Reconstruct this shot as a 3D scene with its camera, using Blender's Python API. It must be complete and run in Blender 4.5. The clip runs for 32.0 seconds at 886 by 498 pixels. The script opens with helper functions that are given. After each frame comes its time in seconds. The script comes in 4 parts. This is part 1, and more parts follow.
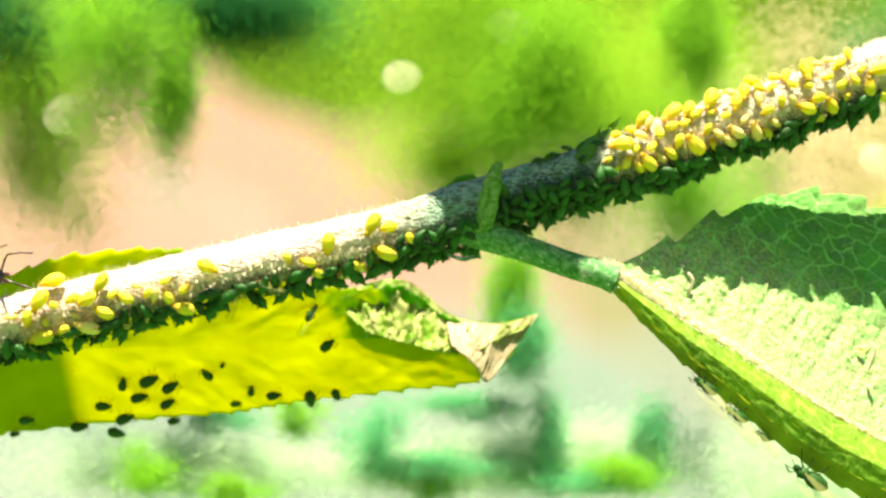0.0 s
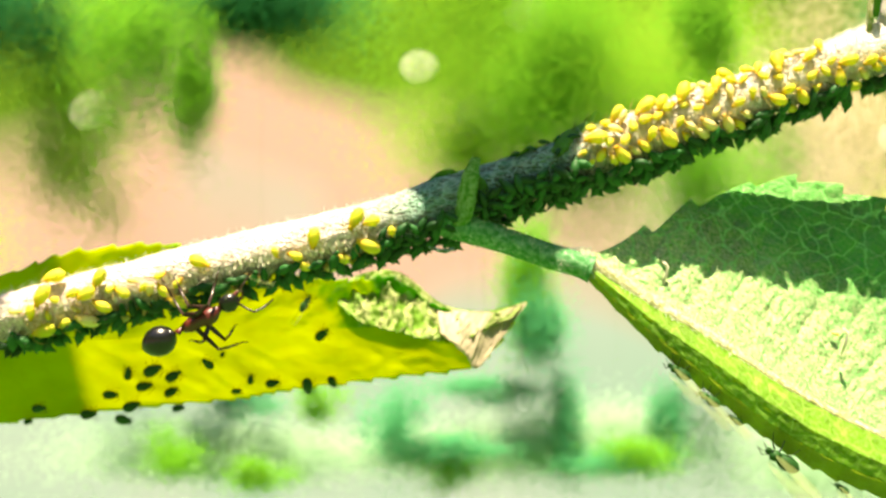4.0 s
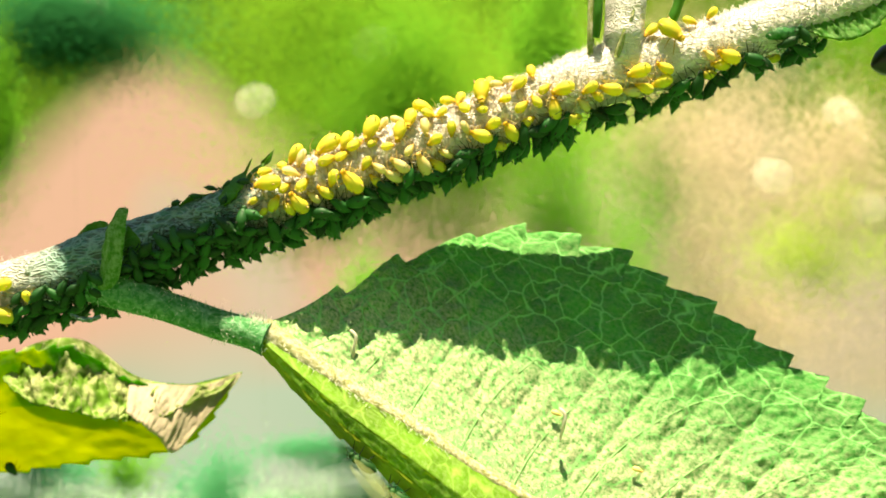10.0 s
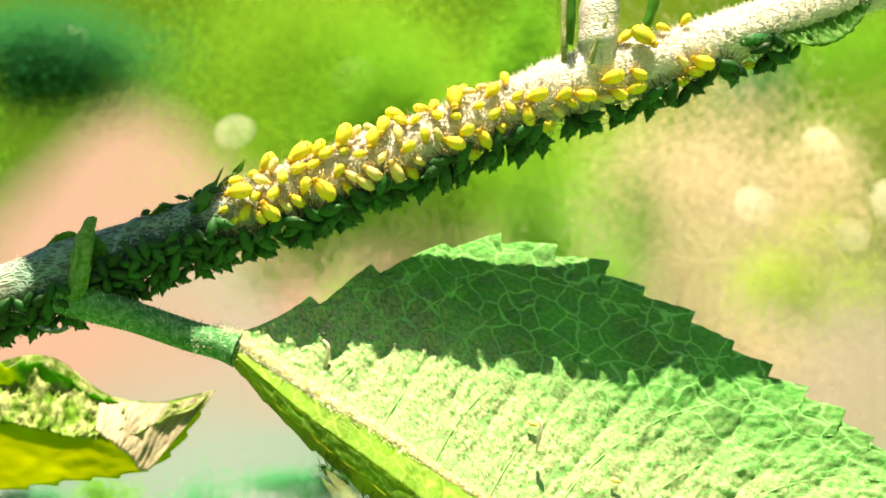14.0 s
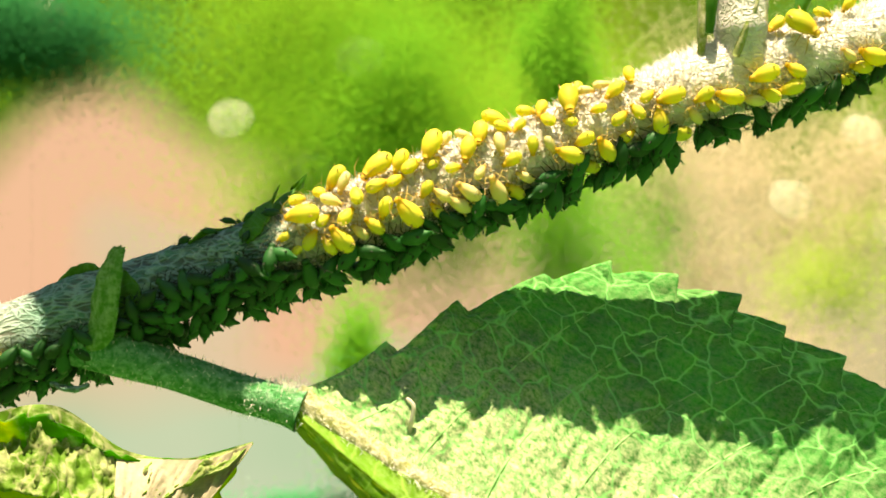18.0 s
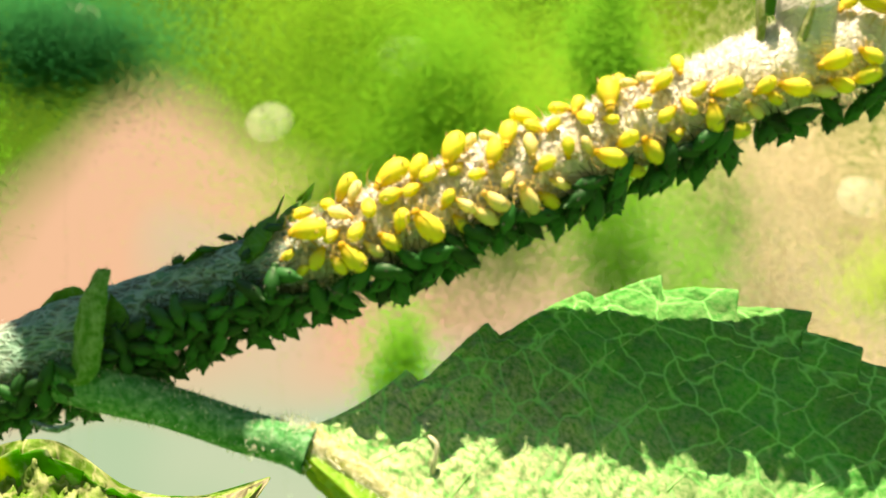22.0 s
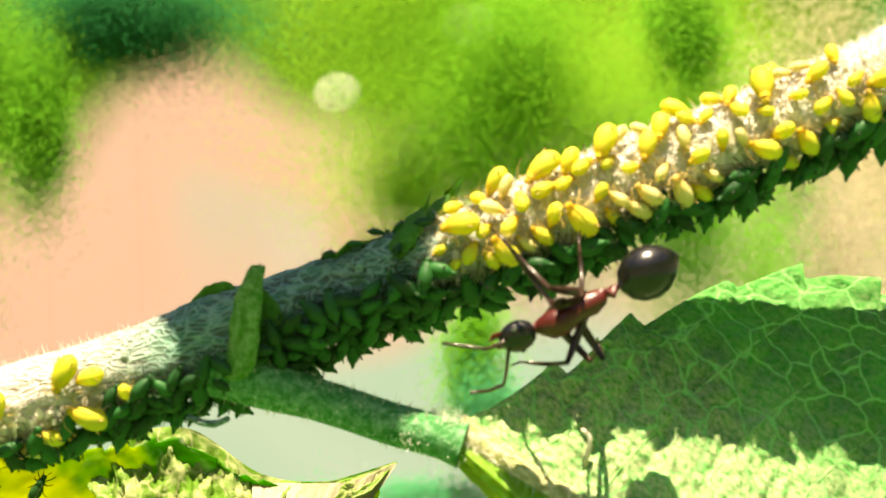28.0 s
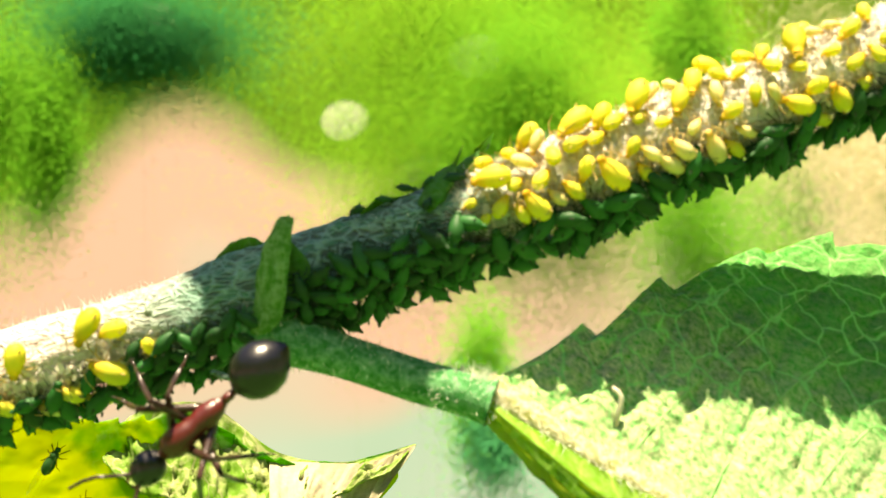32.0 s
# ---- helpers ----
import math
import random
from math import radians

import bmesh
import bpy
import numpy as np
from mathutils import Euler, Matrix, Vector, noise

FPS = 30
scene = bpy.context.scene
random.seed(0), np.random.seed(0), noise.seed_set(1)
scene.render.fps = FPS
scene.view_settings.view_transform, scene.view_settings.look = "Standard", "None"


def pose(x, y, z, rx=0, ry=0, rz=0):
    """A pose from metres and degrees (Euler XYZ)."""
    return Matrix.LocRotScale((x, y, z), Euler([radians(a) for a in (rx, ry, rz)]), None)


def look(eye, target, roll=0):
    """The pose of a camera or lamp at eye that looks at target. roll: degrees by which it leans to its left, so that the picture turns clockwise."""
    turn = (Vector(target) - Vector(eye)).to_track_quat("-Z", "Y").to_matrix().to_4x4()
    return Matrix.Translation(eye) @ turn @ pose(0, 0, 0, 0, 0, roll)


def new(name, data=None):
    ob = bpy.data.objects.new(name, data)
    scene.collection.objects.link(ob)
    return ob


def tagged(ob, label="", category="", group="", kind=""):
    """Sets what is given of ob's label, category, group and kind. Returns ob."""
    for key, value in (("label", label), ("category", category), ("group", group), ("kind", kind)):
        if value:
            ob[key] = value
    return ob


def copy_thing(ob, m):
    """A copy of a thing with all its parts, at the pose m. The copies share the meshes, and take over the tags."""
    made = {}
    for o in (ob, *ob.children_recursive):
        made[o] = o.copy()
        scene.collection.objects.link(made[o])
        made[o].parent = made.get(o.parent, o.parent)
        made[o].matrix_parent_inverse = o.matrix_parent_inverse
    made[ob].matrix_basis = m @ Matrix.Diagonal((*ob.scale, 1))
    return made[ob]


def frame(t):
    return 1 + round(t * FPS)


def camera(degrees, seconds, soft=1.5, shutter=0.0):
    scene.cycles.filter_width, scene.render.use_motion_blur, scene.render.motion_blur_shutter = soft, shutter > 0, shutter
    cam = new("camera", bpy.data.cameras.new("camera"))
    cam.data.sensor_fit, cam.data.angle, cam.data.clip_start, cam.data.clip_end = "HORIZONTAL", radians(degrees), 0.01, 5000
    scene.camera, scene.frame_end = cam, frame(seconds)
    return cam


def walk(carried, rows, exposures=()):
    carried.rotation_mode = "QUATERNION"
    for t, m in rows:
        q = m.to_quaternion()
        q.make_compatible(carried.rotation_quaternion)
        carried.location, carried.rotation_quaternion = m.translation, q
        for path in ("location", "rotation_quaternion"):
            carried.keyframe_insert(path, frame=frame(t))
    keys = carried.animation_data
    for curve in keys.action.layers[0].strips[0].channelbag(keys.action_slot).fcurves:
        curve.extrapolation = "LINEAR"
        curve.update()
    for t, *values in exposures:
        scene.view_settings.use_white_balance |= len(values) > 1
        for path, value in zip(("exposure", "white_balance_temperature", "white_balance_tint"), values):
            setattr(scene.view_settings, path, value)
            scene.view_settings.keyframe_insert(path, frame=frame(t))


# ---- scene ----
cam = camera(40, 32.0)
# seconds; camera in millimetres; pitch up, turn to the left and lean to the left in degrees
PATH = [
    (0.0, -0.00, -125.99, -0.00, -0.00, -0.01, 0.01),
    (0.5, -0.04, -127.06, 0.23, -0.17, -0.05, 0.13),
    (1.0, -0.21, -127.92, 0.34, -0.28, -1.06, -0.07),
    (1.5, -0.16, -129.03, 0.59, -0.85, -0.98, -0.18),
    (2.0, -0.04, -129.06, 0.58, -0.56, -0.50, 0.10),
    (2.5, -0.17, -128.51, 0.64, -0.75, -0.91, -0.30),
    (4.5, 9.35, -131.35, 1.26, -0.89, 3.24, -0.67),
    (5.0, 9.63, -132.08, 0.75, -0.93, 3.35, -0.53),
    (5.5, 11.36, -130.95, 2.03, -1.09, 3.79, -0.64),
    (6.0, 14.57, -129.99, 1.77, -0.90, 3.85, -0.89),
    (6.5, 24.51, -125.69, 4.88, -1.61, 4.01, -0.98),
    (7.0, 31.90, -122.56, 6.90, -2.04, 3.90, -1.13),
    (7.5, 36.38, -122.06, 7.31, -2.29, 3.92, -1.39),
    (8.0, 35.53, -117.35, 7.09, -2.11, 3.56, -1.01),
    (8.5, 36.46, -117.44, 5.29, -1.64, 3.29, -1.30),
    (9.0, 36.56, -113.95, 3.00, -0.31, 2.15, -1.49),
    (9.5, 35.81, -111.45, 4.57, 0.16, 1.59, -1.23),
    (10.0, 36.40, -108.71, 3.21, 0.68, 1.71, -1.31),
    (10.5, 37.17, -109.05, 2.33, 1.37, 1.17, -1.30),
    (11.0, 38.66, -109.25, 1.02, 1.97, 0.88, -1.50),
    (11.5, 39.62, -110.49, 0.43, 2.34, 0.93, -1.41),
    (12.0, 44.07, -111.88, -1.05, 2.60, 1.31, -1.52),
    (12.5, 43.43, -111.96, -3.95, 3.08, 1.31, -2.04),
    (13.0, 35.84, -110.24, -1.50, 3.11, 1.09, -1.61),
    (13.5, 35.29, -110.37, -0.89, 2.96, 1.06, -1.62),
    (14.0, 37.35, -107.28, -0.17, 2.89, 1.00, -1.60),
    (14.5, 35.88, -103.27, -1.23, 3.29, 0.66, -1.89),
    (16.5, 34.02, -92.82, 1.62, 2.36, 0.59, -1.93),
    (17.0, 30.42, -90.73, 3.27, 1.94, -0.33, -1.96),
    (17.5, 27.41, -89.32, 3.46, 2.05, -0.56, -1.96),
    (18.0, 26.42, -87.44, 5.49, 1.63, -0.91, -1.69),
    (18.5, 28.30, -84.75, 6.19, 1.53, -0.58, -1.74),
    (19.0, 30.17, -81.90, 5.36, 1.85, 0.45, -2.21),
    (19.5, 30.98, -80.65, 6.35, 1.61, 0.87, -1.87),
    (20.0, 30.35, -79.31, 7.38, 1.50, 1.01, -1.73),
    (20.5, 29.53, -77.86, 6.86, 1.53, 0.94, -2.13),
    (21.0, 28.04, -77.36, 7.52, 1.45, 1.20, -2.14),
    (21.5, 28.01, -77.43, 7.92, 2.02, 1.67, -1.90),
    (22.0, 28.88, -77.46, 6.76, 1.75, 1.97, -2.37),
    (22.5, 29.54, -76.86, 8.31, 1.70, 2.62, -2.73),
    (23.0, 29.65, -76.51, 9.14, 1.21, 3.07, -3.00),
    (23.5, 28.80, -77.03, 9.06, 1.10, 3.01, -3.10),
    (24.0, 27.62, -77.13, 9.38, 1.20, 3.18, -2.76),
    (24.5, 24.74, -77.17, 8.28, 1.29, 3.09, -3.02),
    (25.0, 24.00, -77.13, 8.10, 1.41, 2.93, -2.99),
    (25.5, 22.34, -77.50, 8.25, 1.34, 3.03, -2.88),
    (26.0, 19.81, -78.32, 8.81, 1.55, 2.80, -2.92),
    (26.5, 21.18, -78.61, 7.21, 1.26, 3.01, -3.23),
    (28.5, 21.26, -77.15, 9.85, -0.41, 3.64, -2.39),
    (29.0, 22.99, -76.45, 9.86, -0.21, 4.17, -2.23),
    (29.5, 23.85, -76.10, 7.71, -0.12, 3.55, -2.58),
    (30.0, 21.82, -76.17, 7.92, 0.89, 3.31, -2.16),
    (30.5, 20.29, -77.87, 7.17, 0.37, 3.60, -2.06),
    (31.0, 19.77, -78.22, 4.81, 1.90, 3.29, -2.11),
    (31.5, 19.16, -77.73, 2.37, 3.00, 2.87, -2.24),
    (32.0, 18.61, -76.97, 2.60, 2.91, 2.82, -2.20),
]
walk(cam, [(t, pose(x / 1e3, y / 1e3, z / 1e3, 90 + up, 0, left) @ pose(0, 0, 0, 0, 0, lean)) for t, x, y, z, up, left, lean in PATH],
     [(0, 2.4, 7000, 12), (2, 2.3, 7000, 12), (5, 2.3, 7000, 12), (7, 2.02, 7000, 12), (9, 2.08, 7000, 12), (10, 1.98, 7000, 12), (11, 2.14, 7000, 12), (12, 2.18, 7000, 12), (14, 2.1, 7000, 12), (17, 1.97, 7200, 12), (19, 1.97, 7200, 12), (26, 2.1, 7200, 12), (32, 2.25, 7200, 12)])
cam.data.dof.use_dof = True
cam.data.dof.focus_distance = 0.096
cam.data.dof.aperture_fstop = 58

# ---- light ----
world = bpy.data.worlds.new("sky")
scene.world = world
world.use_nodes = True
sky = world.node_tree.nodes.new("ShaderNodeTexSky")
sky.sky_type, sky.sun_disc = "NISHITA", False
sky.air_density, sky.dust_density, sky.ozone_density = 0.8, 0.6, 0.4
sky.sun_elevation, sky.sun_rotation = radians(79), radians(180)
world.node_tree.links.new(sky.outputs[0], world.node_tree.nodes["Background"].inputs[0])
world.node_tree.nodes["Background"].inputs[1].default_value = 0.045
sun = new("sun", bpy.data.lights.new("sun", "SUN"))
sun.data.energy, sun.data.angle, sun.data.color = 4.5, radians(0.5), (1, 0.86, 0.62)
sun.matrix_world = look((0.0, -0.19, 1), (0, 0, 0))

MM = 0.001
rng = random.Random(7)


# ---- materials ----
class Nodes:
    """A node material under construction."""

    def __init__(self, name):
        self.material = bpy.data.materials.new(name)
        self.material.use_nodes = True
        self.tree = self.material.node_tree
        self.out = self.tree.nodes["Material Output"]
        self.bsdf = self.tree.nodes["Principled BSDF"]

    def add(self, kind, **values):
        n = self.tree.nodes.new(kind)
        for key, value in values.items():
            if key in n.inputs:
                n.inputs[key].default_value = value
        return n

    def link(self, a, b):
        self.tree.links.new(a, b)

    def coords(self, which="Object"):
        return self.add("ShaderNodeTexCoord").outputs[which]

    def noise(self, scale, detail=4.0, coords=None, rough=0.6):
        n = self.add("ShaderNodeTexNoise", Scale=scale, Detail=detail, Roughness=rough)
        self.link(coords or self.coords(), n.inputs["Vector"])
        return n.outputs["Fac"]

    def ramp(self, fac, stops):
        n = self.add("ShaderNodeValToRGB")
        while len(n.color_ramp.elements) < len(stops):
            n.color_ramp.elements.new(0.5)
        for e, (p, c) in zip(n.color_ramp.elements, stops):
            e.position, e.color = p, (*c, 1)
        self.link(fac, n.inputs["Fac"])
        return n.outputs["Color"]

    def mix(self, fac, a, b, blend="MIX"):
        n = self.tree.nodes.new("ShaderNodeMix")
        n.data_type, n.blend_type = "RGBA", blend
        for value, slot in ((fac, n.inputs[0]), (a, n.inputs[6]), (b, n.inputs[7])):
            if isinstance(value, (int, float)):
                slot.default_value = value
            elif isinstance(value, tuple):
                slot.default_value = (*value, 1)
            else:
                self.link(value, slot)
        return n.outputs[2]

    def math(self, how, a, b=0.5):
        n = self.tree.nodes.new("ShaderNodeMath")
        n.operation = how
        for value, slot in ((a, n.inputs[0]), (b, n.inputs[1])):
            if isinstance(value, (int, float)):
                slot.default_value = value
            else:
                self.link(value, slot)
        return n.outputs[0]

    def bump(self, height, strength, distance):
        n = self.add("ShaderNodeBump", Strength=strength, Distance=distance)
        self.link(height, n.inputs["Height"])
        self.link(n.outputs[0], self.bsdf.inputs["Normal"])
        return n.outputs[0]

    def surface(self, colour, rough=0.5, metal=0.0, spec=0.5):
        if isinstance(colour, tuple):
            self.bsdf.inputs["Base Color"].default_value = (*colour, 1)
        else:
            self.link(colour, self.bsdf.inputs["Base Color"])
        self.bsdf.inputs["Roughness"].default_value = rough
        self.bsdf.inputs["Metallic"].default_value = metal
        self.bsdf.inputs["Specular IOR Level"].default_value = spec
        return self

    def shine(self, colour, share):
        """Lets light through, as a leaf or a soft body does."""
        t = self.add("ShaderNodeBsdfTranslucent")
        if isinstance(colour, tuple):
            t.inputs["Color"].default_value = (*colour, 1)
        else:
            self.link(colour, t.inputs["Color"])
        m = self.add("ShaderNodeMixShader", Fac=share)
        self.link(self.bsdf.outputs[0], m.inputs[1])
        self.link(t.outputs[0], m.inputs[2])
        self.link(m.outputs[0], self.out.inputs["Surface"])
        return self


def varied(n, a, b, spread=0.25):
    """Two tones by grain, and a tone for each object of its own."""
    tone = n.mix(n.noise(900.0), a, b)
    chance = n.add("ShaderNodeObjectInfo").outputs["Random"]
    dark = n.mix(spread, tone, (0.0, 0.0, 0.0))
    return n.mix(chance, tone, dark)


def bark_material():
    n = Nodes("downy_bark")
    where = n.add("ShaderNodeMapping")
    where.inputs["Scale"].default_value = (0.3, 1, 1)
    n.link(n.coords(), where.inputs["Vector"])
    grain = n.noise(1500.0, 6.0, where.outputs[0], 0.7)
    patch = n.noise(90.0, 3.0)
    base = n.ramp(grain, [(0.42, (0.002, 0.055, 0.03)), (0.58, (0.012, 0.21, 0.12)), (0.74, (0.12, 0.32, 0.22))])
    folds = n.add("ShaderNodeMapping")
    folds.inputs["Scale"].default_value = (0.28, 1, 1)
    bent = n.add("ShaderNodeTexNoise", Scale=500.0, Detail=2.0)
    n.link(n.coords(), bent.inputs["Vector"])
    n.link(n.mix(0.0012, n.coords(), bent.outputs["Color"], "ADD"), folds.inputs["Vector"])
    net = n.add("ShaderNodeTexVoronoi", Scale=2500.0)
    net.feature = "DISTANCE_TO_EDGE"
    n.link(folds.outputs[0], net.inputs["Vector"])
    crest = n.ramp(net.outputs["Distance"], [(0.03, (1, 1, 1)), (0.2, (0, 0, 0))])
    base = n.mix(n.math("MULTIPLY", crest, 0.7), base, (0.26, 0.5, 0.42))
    # pinkish white of the sunlit left stretch, light put into the colour
    sunlit_pink = n.ramp(grain, [(0.3, (0.3, 0.24, 0.22)), (0.42, (0.62, 0.5, 0.47)), (0.56, (0.84, 0.7, 0.67))])
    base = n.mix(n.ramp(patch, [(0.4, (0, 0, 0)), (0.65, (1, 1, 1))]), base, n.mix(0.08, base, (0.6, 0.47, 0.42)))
    # the younger wood is felted white; sunlit stretches painted pale, the shaded one teal
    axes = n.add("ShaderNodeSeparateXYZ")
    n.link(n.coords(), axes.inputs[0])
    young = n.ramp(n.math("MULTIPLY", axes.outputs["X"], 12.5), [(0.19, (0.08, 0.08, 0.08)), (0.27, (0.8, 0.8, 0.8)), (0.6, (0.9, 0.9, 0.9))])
    base = n.mix(n.ramp(n.math("ADD", n.math("MULTIPLY", axes.outputs["X"], 12.5), 0.5), [(0.36, (1, 1, 1)), (0.5, (0, 0, 0))]), base, sunlit_pink)
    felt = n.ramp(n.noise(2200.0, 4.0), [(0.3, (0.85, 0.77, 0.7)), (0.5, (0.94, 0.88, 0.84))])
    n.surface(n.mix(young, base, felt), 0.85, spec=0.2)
    n.bump(n.math("ADD", grain, n.math("MULTIPLY", crest, 0.35)), 1.0, 0.0006)
    return n.material


def leaf_material(name, lamina, vein, glow, share, cell=0.75, hair=0.1, rough=0.42, net_share=1.0, relief=1.0, spec=0.5, tuft=2.6, greener=False, tomentum=(0.82, 0.78, 0.46), tint=(1, 0.97, 0.5), bald=None, patch=0.6):
    """A leaf: glossy lamina between a net of veins, in millimetres along the blade."""
    n = Nodes(name)
    uv = n.coords("UV")
    warp = n.add("ShaderNodeTexNoise", Scale=0.6, Detail=3.0)
    n.link(uv, warp.inputs["Vector"])
    bent = n.mix(0.9, uv, warp.outputs["Color"], "ADD")
    net = []
    for scale, width in ((cell, 0.02), (cell * 2.7, 0.03)):
        v = n.add("ShaderNodeTexVoronoi", Scale=scale)
        v.feature = "DISTANCE_TO_EDGE"
        n.link(bent, v.inputs["Vector"])
        net.append(n.ramp(v.outputs["Distance"], [(0.0, (1, 1, 1)), (width, (0.6, 0.6, 0.6)), (width * 2.2, (0, 0, 0))]))
    fine = n.noise(3.2, 6.0, uv, 0.75)
    broad = n.noise(0.14, 4.0, uv)
    body = n.mix(n.ramp(broad, [(0.38, (0, 0, 0)), (0.62, (1, 1, 1))]), lamina, tuple(c * patch for c in lamina))
    down = n.ramp(n.noise(tuft, 6.0, uv, 0.75), [(0.46, (0, 0, 0)), (0.62, (1, 1, 1))])
    if bald:
        # down, thick beside the midrib, thins over these millimetres; paints the sunlit half paler
        sides = n.add("ShaderNodeSeparateXYZ")
        n.link(uv, sides.inputs[0])
        away = n.math("ADD", n.math("DIVIDE", sides.outputs["Y"], 20.0), n.math("MULTIPLY", n.math("SUBTRACT", broad, 0.5), 0.15))
        down = n.ramp(n.noise(tuft, 6.0, uv, 0.75), [(0.36, (0, 0, 0)), (0.6, (1, 1, 1))])
        down = n.math("MULTIPLY", down, n.ramp(away, [(bald[0] / 20, (1, 1, 1)), (bald[1] / 20, (0.24, 0.24, 0.24))]))
    body = n.mix(n.math("MULTIPLY", down, hair), body, tomentum)
    body = n.mix(n.math("MULTIPLY", net[1], 0.08 * net_share), body, vein)
    body = n.mix(n.math("MULTIPLY", net[0], 0.9 * net_share), body, vein)
    if greener:
        # still green towards the tip
        axes = n.add("ShaderNodeSeparateXYZ")
        n.link(n.coords(), axes.inputs[0])
        place = n.math("ADD", n.math("MULTIPLY", axes.outputs["X"], 20.0), n.math("MULTIPLY", broad, 0.5))
        tip = n.ramp(n.math("ADD", place, 0.3), [(0.3, (0, 0, 0)), (0.42, (1, 1, 1))])
        body = n.mix(tip, body, (0.1, 0.32, 0.02))
        body = n.mix(n.math("MULTIPLY", tip, n.ramp(n.noise(0.5, 4.0, uv), [(0.52, (0, 0, 0)), (0.62, (0.8, 0.8, 0.8))])), body, (0.6, 0.58, 0.4))
    n.surface(body, rough, spec=spec)
    n.bsdf.inputs["Specular Tint"].default_value = (*tint, 1)
    height = n.math("ADD", n.math("MULTIPLY", net[0], 0.2), n.math("ADD", n.math("MULTIPLY", net[1], 0.1), n.math("MULTIPLY", fine, 1.8)))
    n.bump(height, 0.26 * relief, 0.00035)
    dim = n.mix(n.ramp(broad, [(0.4, (0, 0, 0)), (0.62, (1, 1, 1))]), glow, tuple(c * patch for c in glow))
    if greener:
        dim = n.mix(tip, dim, (0.12, 0.4, 0.01))
    n.shine(n.mix(n.math("MULTIPLY", net[0], 0.4 * net_share), dim, vein), share)
    return n.material


def body_material(name, a, b, rough, share=0.0, spread=0.25, spec=0.5):
    n = Nodes(name)
    tone = varied(n, a, b, spread)
    n.surface(tone, rough, spec=spec)
    n.bump(n.noise(2500.0, 2.0), 0.25, 0.0001)
    if share:
        n.shine(tone, share)
    return n.material


def aphid_material(name, a, b, head):
    """A soft aphid skin, amber towards the head."""
    n = Nodes(name)
    axes = n.add("ShaderNodeSeparateXYZ")
    n.link(n.coords(), axes.inputs[0])
    tone = varied(n, a, b, 0.18)
    fore = n.math("ADD", n.math("MULTIPLY", axes.outputs["X"], 600.0), n.math("MULTIPLY", n.noise(1200.0), 0.5))
    tone = n.mix(n.ramp(fore, [(0.2, (0, 0, 0)), (0.62, (0.85, 0.85, 0.85))]), tone, head)
    n.surface(tone, 0.6, spec=0.25)
    n.bump(n.noise(2500.0, 2.0), 0.3, 0.0001)
    n.shine(tone, 0.35)
    return n.material


def downy_material(name, a, b, share):
    """A green stalk under short pale down."""
    n = Nodes(name)
    stretch = n.add("ShaderNodeMapping")
    stretch.inputs["Scale"].default_value = (0.6, 1, 0.6)
    n.link(n.coords(), stretch.inputs["Vector"])
    hairs = n.noise(2600.0, 5.0, stretch.outputs[0], 0.75)
    tone = n.mix(n.ramp(hairs, [(0.42, (0, 0, 0)), (0.66, (1, 1, 1))]), n.mix(n.noise(350.0), a, tuple(c * 0.6 for c in a)), b)
    n.surface(tone, 0.85, spec=0.2)
    n.bump(hairs, 1.0, 0.0004)
    n.shine(tone, share)
    return n.material


def wing_material():
    n = Nodes("clear_wing")
    n.surface((0.3, 0.36, 0.14), 0.5, spec=0.2)
    clear = n.add("ShaderNodeBsdfTransparent")
    m = n.add("ShaderNodeMixShader", Fac=0.15)
    n.link(clear.outputs[0], m.inputs[1])
    n.link(n.bsdf.outputs[0], m.inputs[2])
    n.link(m.outputs[0], n.out.inputs["Surface"])
    return n.material


def foliage_material(name, a, b, share=0.45):
    n = Nodes(name)
    chance = n.add("ShaderNodeNewGeometry").outputs["Random Per Island"]
    tone = n.mix(n.math("ADD", n.math("MULTIPLY", chance, 0.1), n.math("MULTIPLY", n.noise(60.0), 0.8)), a, b)
    n.surface(tone, 0.95, spec=0.05)
    n.shine(tone, share)
    return n.material


def soil_material(name, a, b):
    n = Nodes(name)
    n.surface(n.mix(n.noise(30.0, 6.0), a, b), 0.95, spec=0.1)
    n.bump(n.noise(160.0, 6.0), 0.5, 0.004)
    return n.material


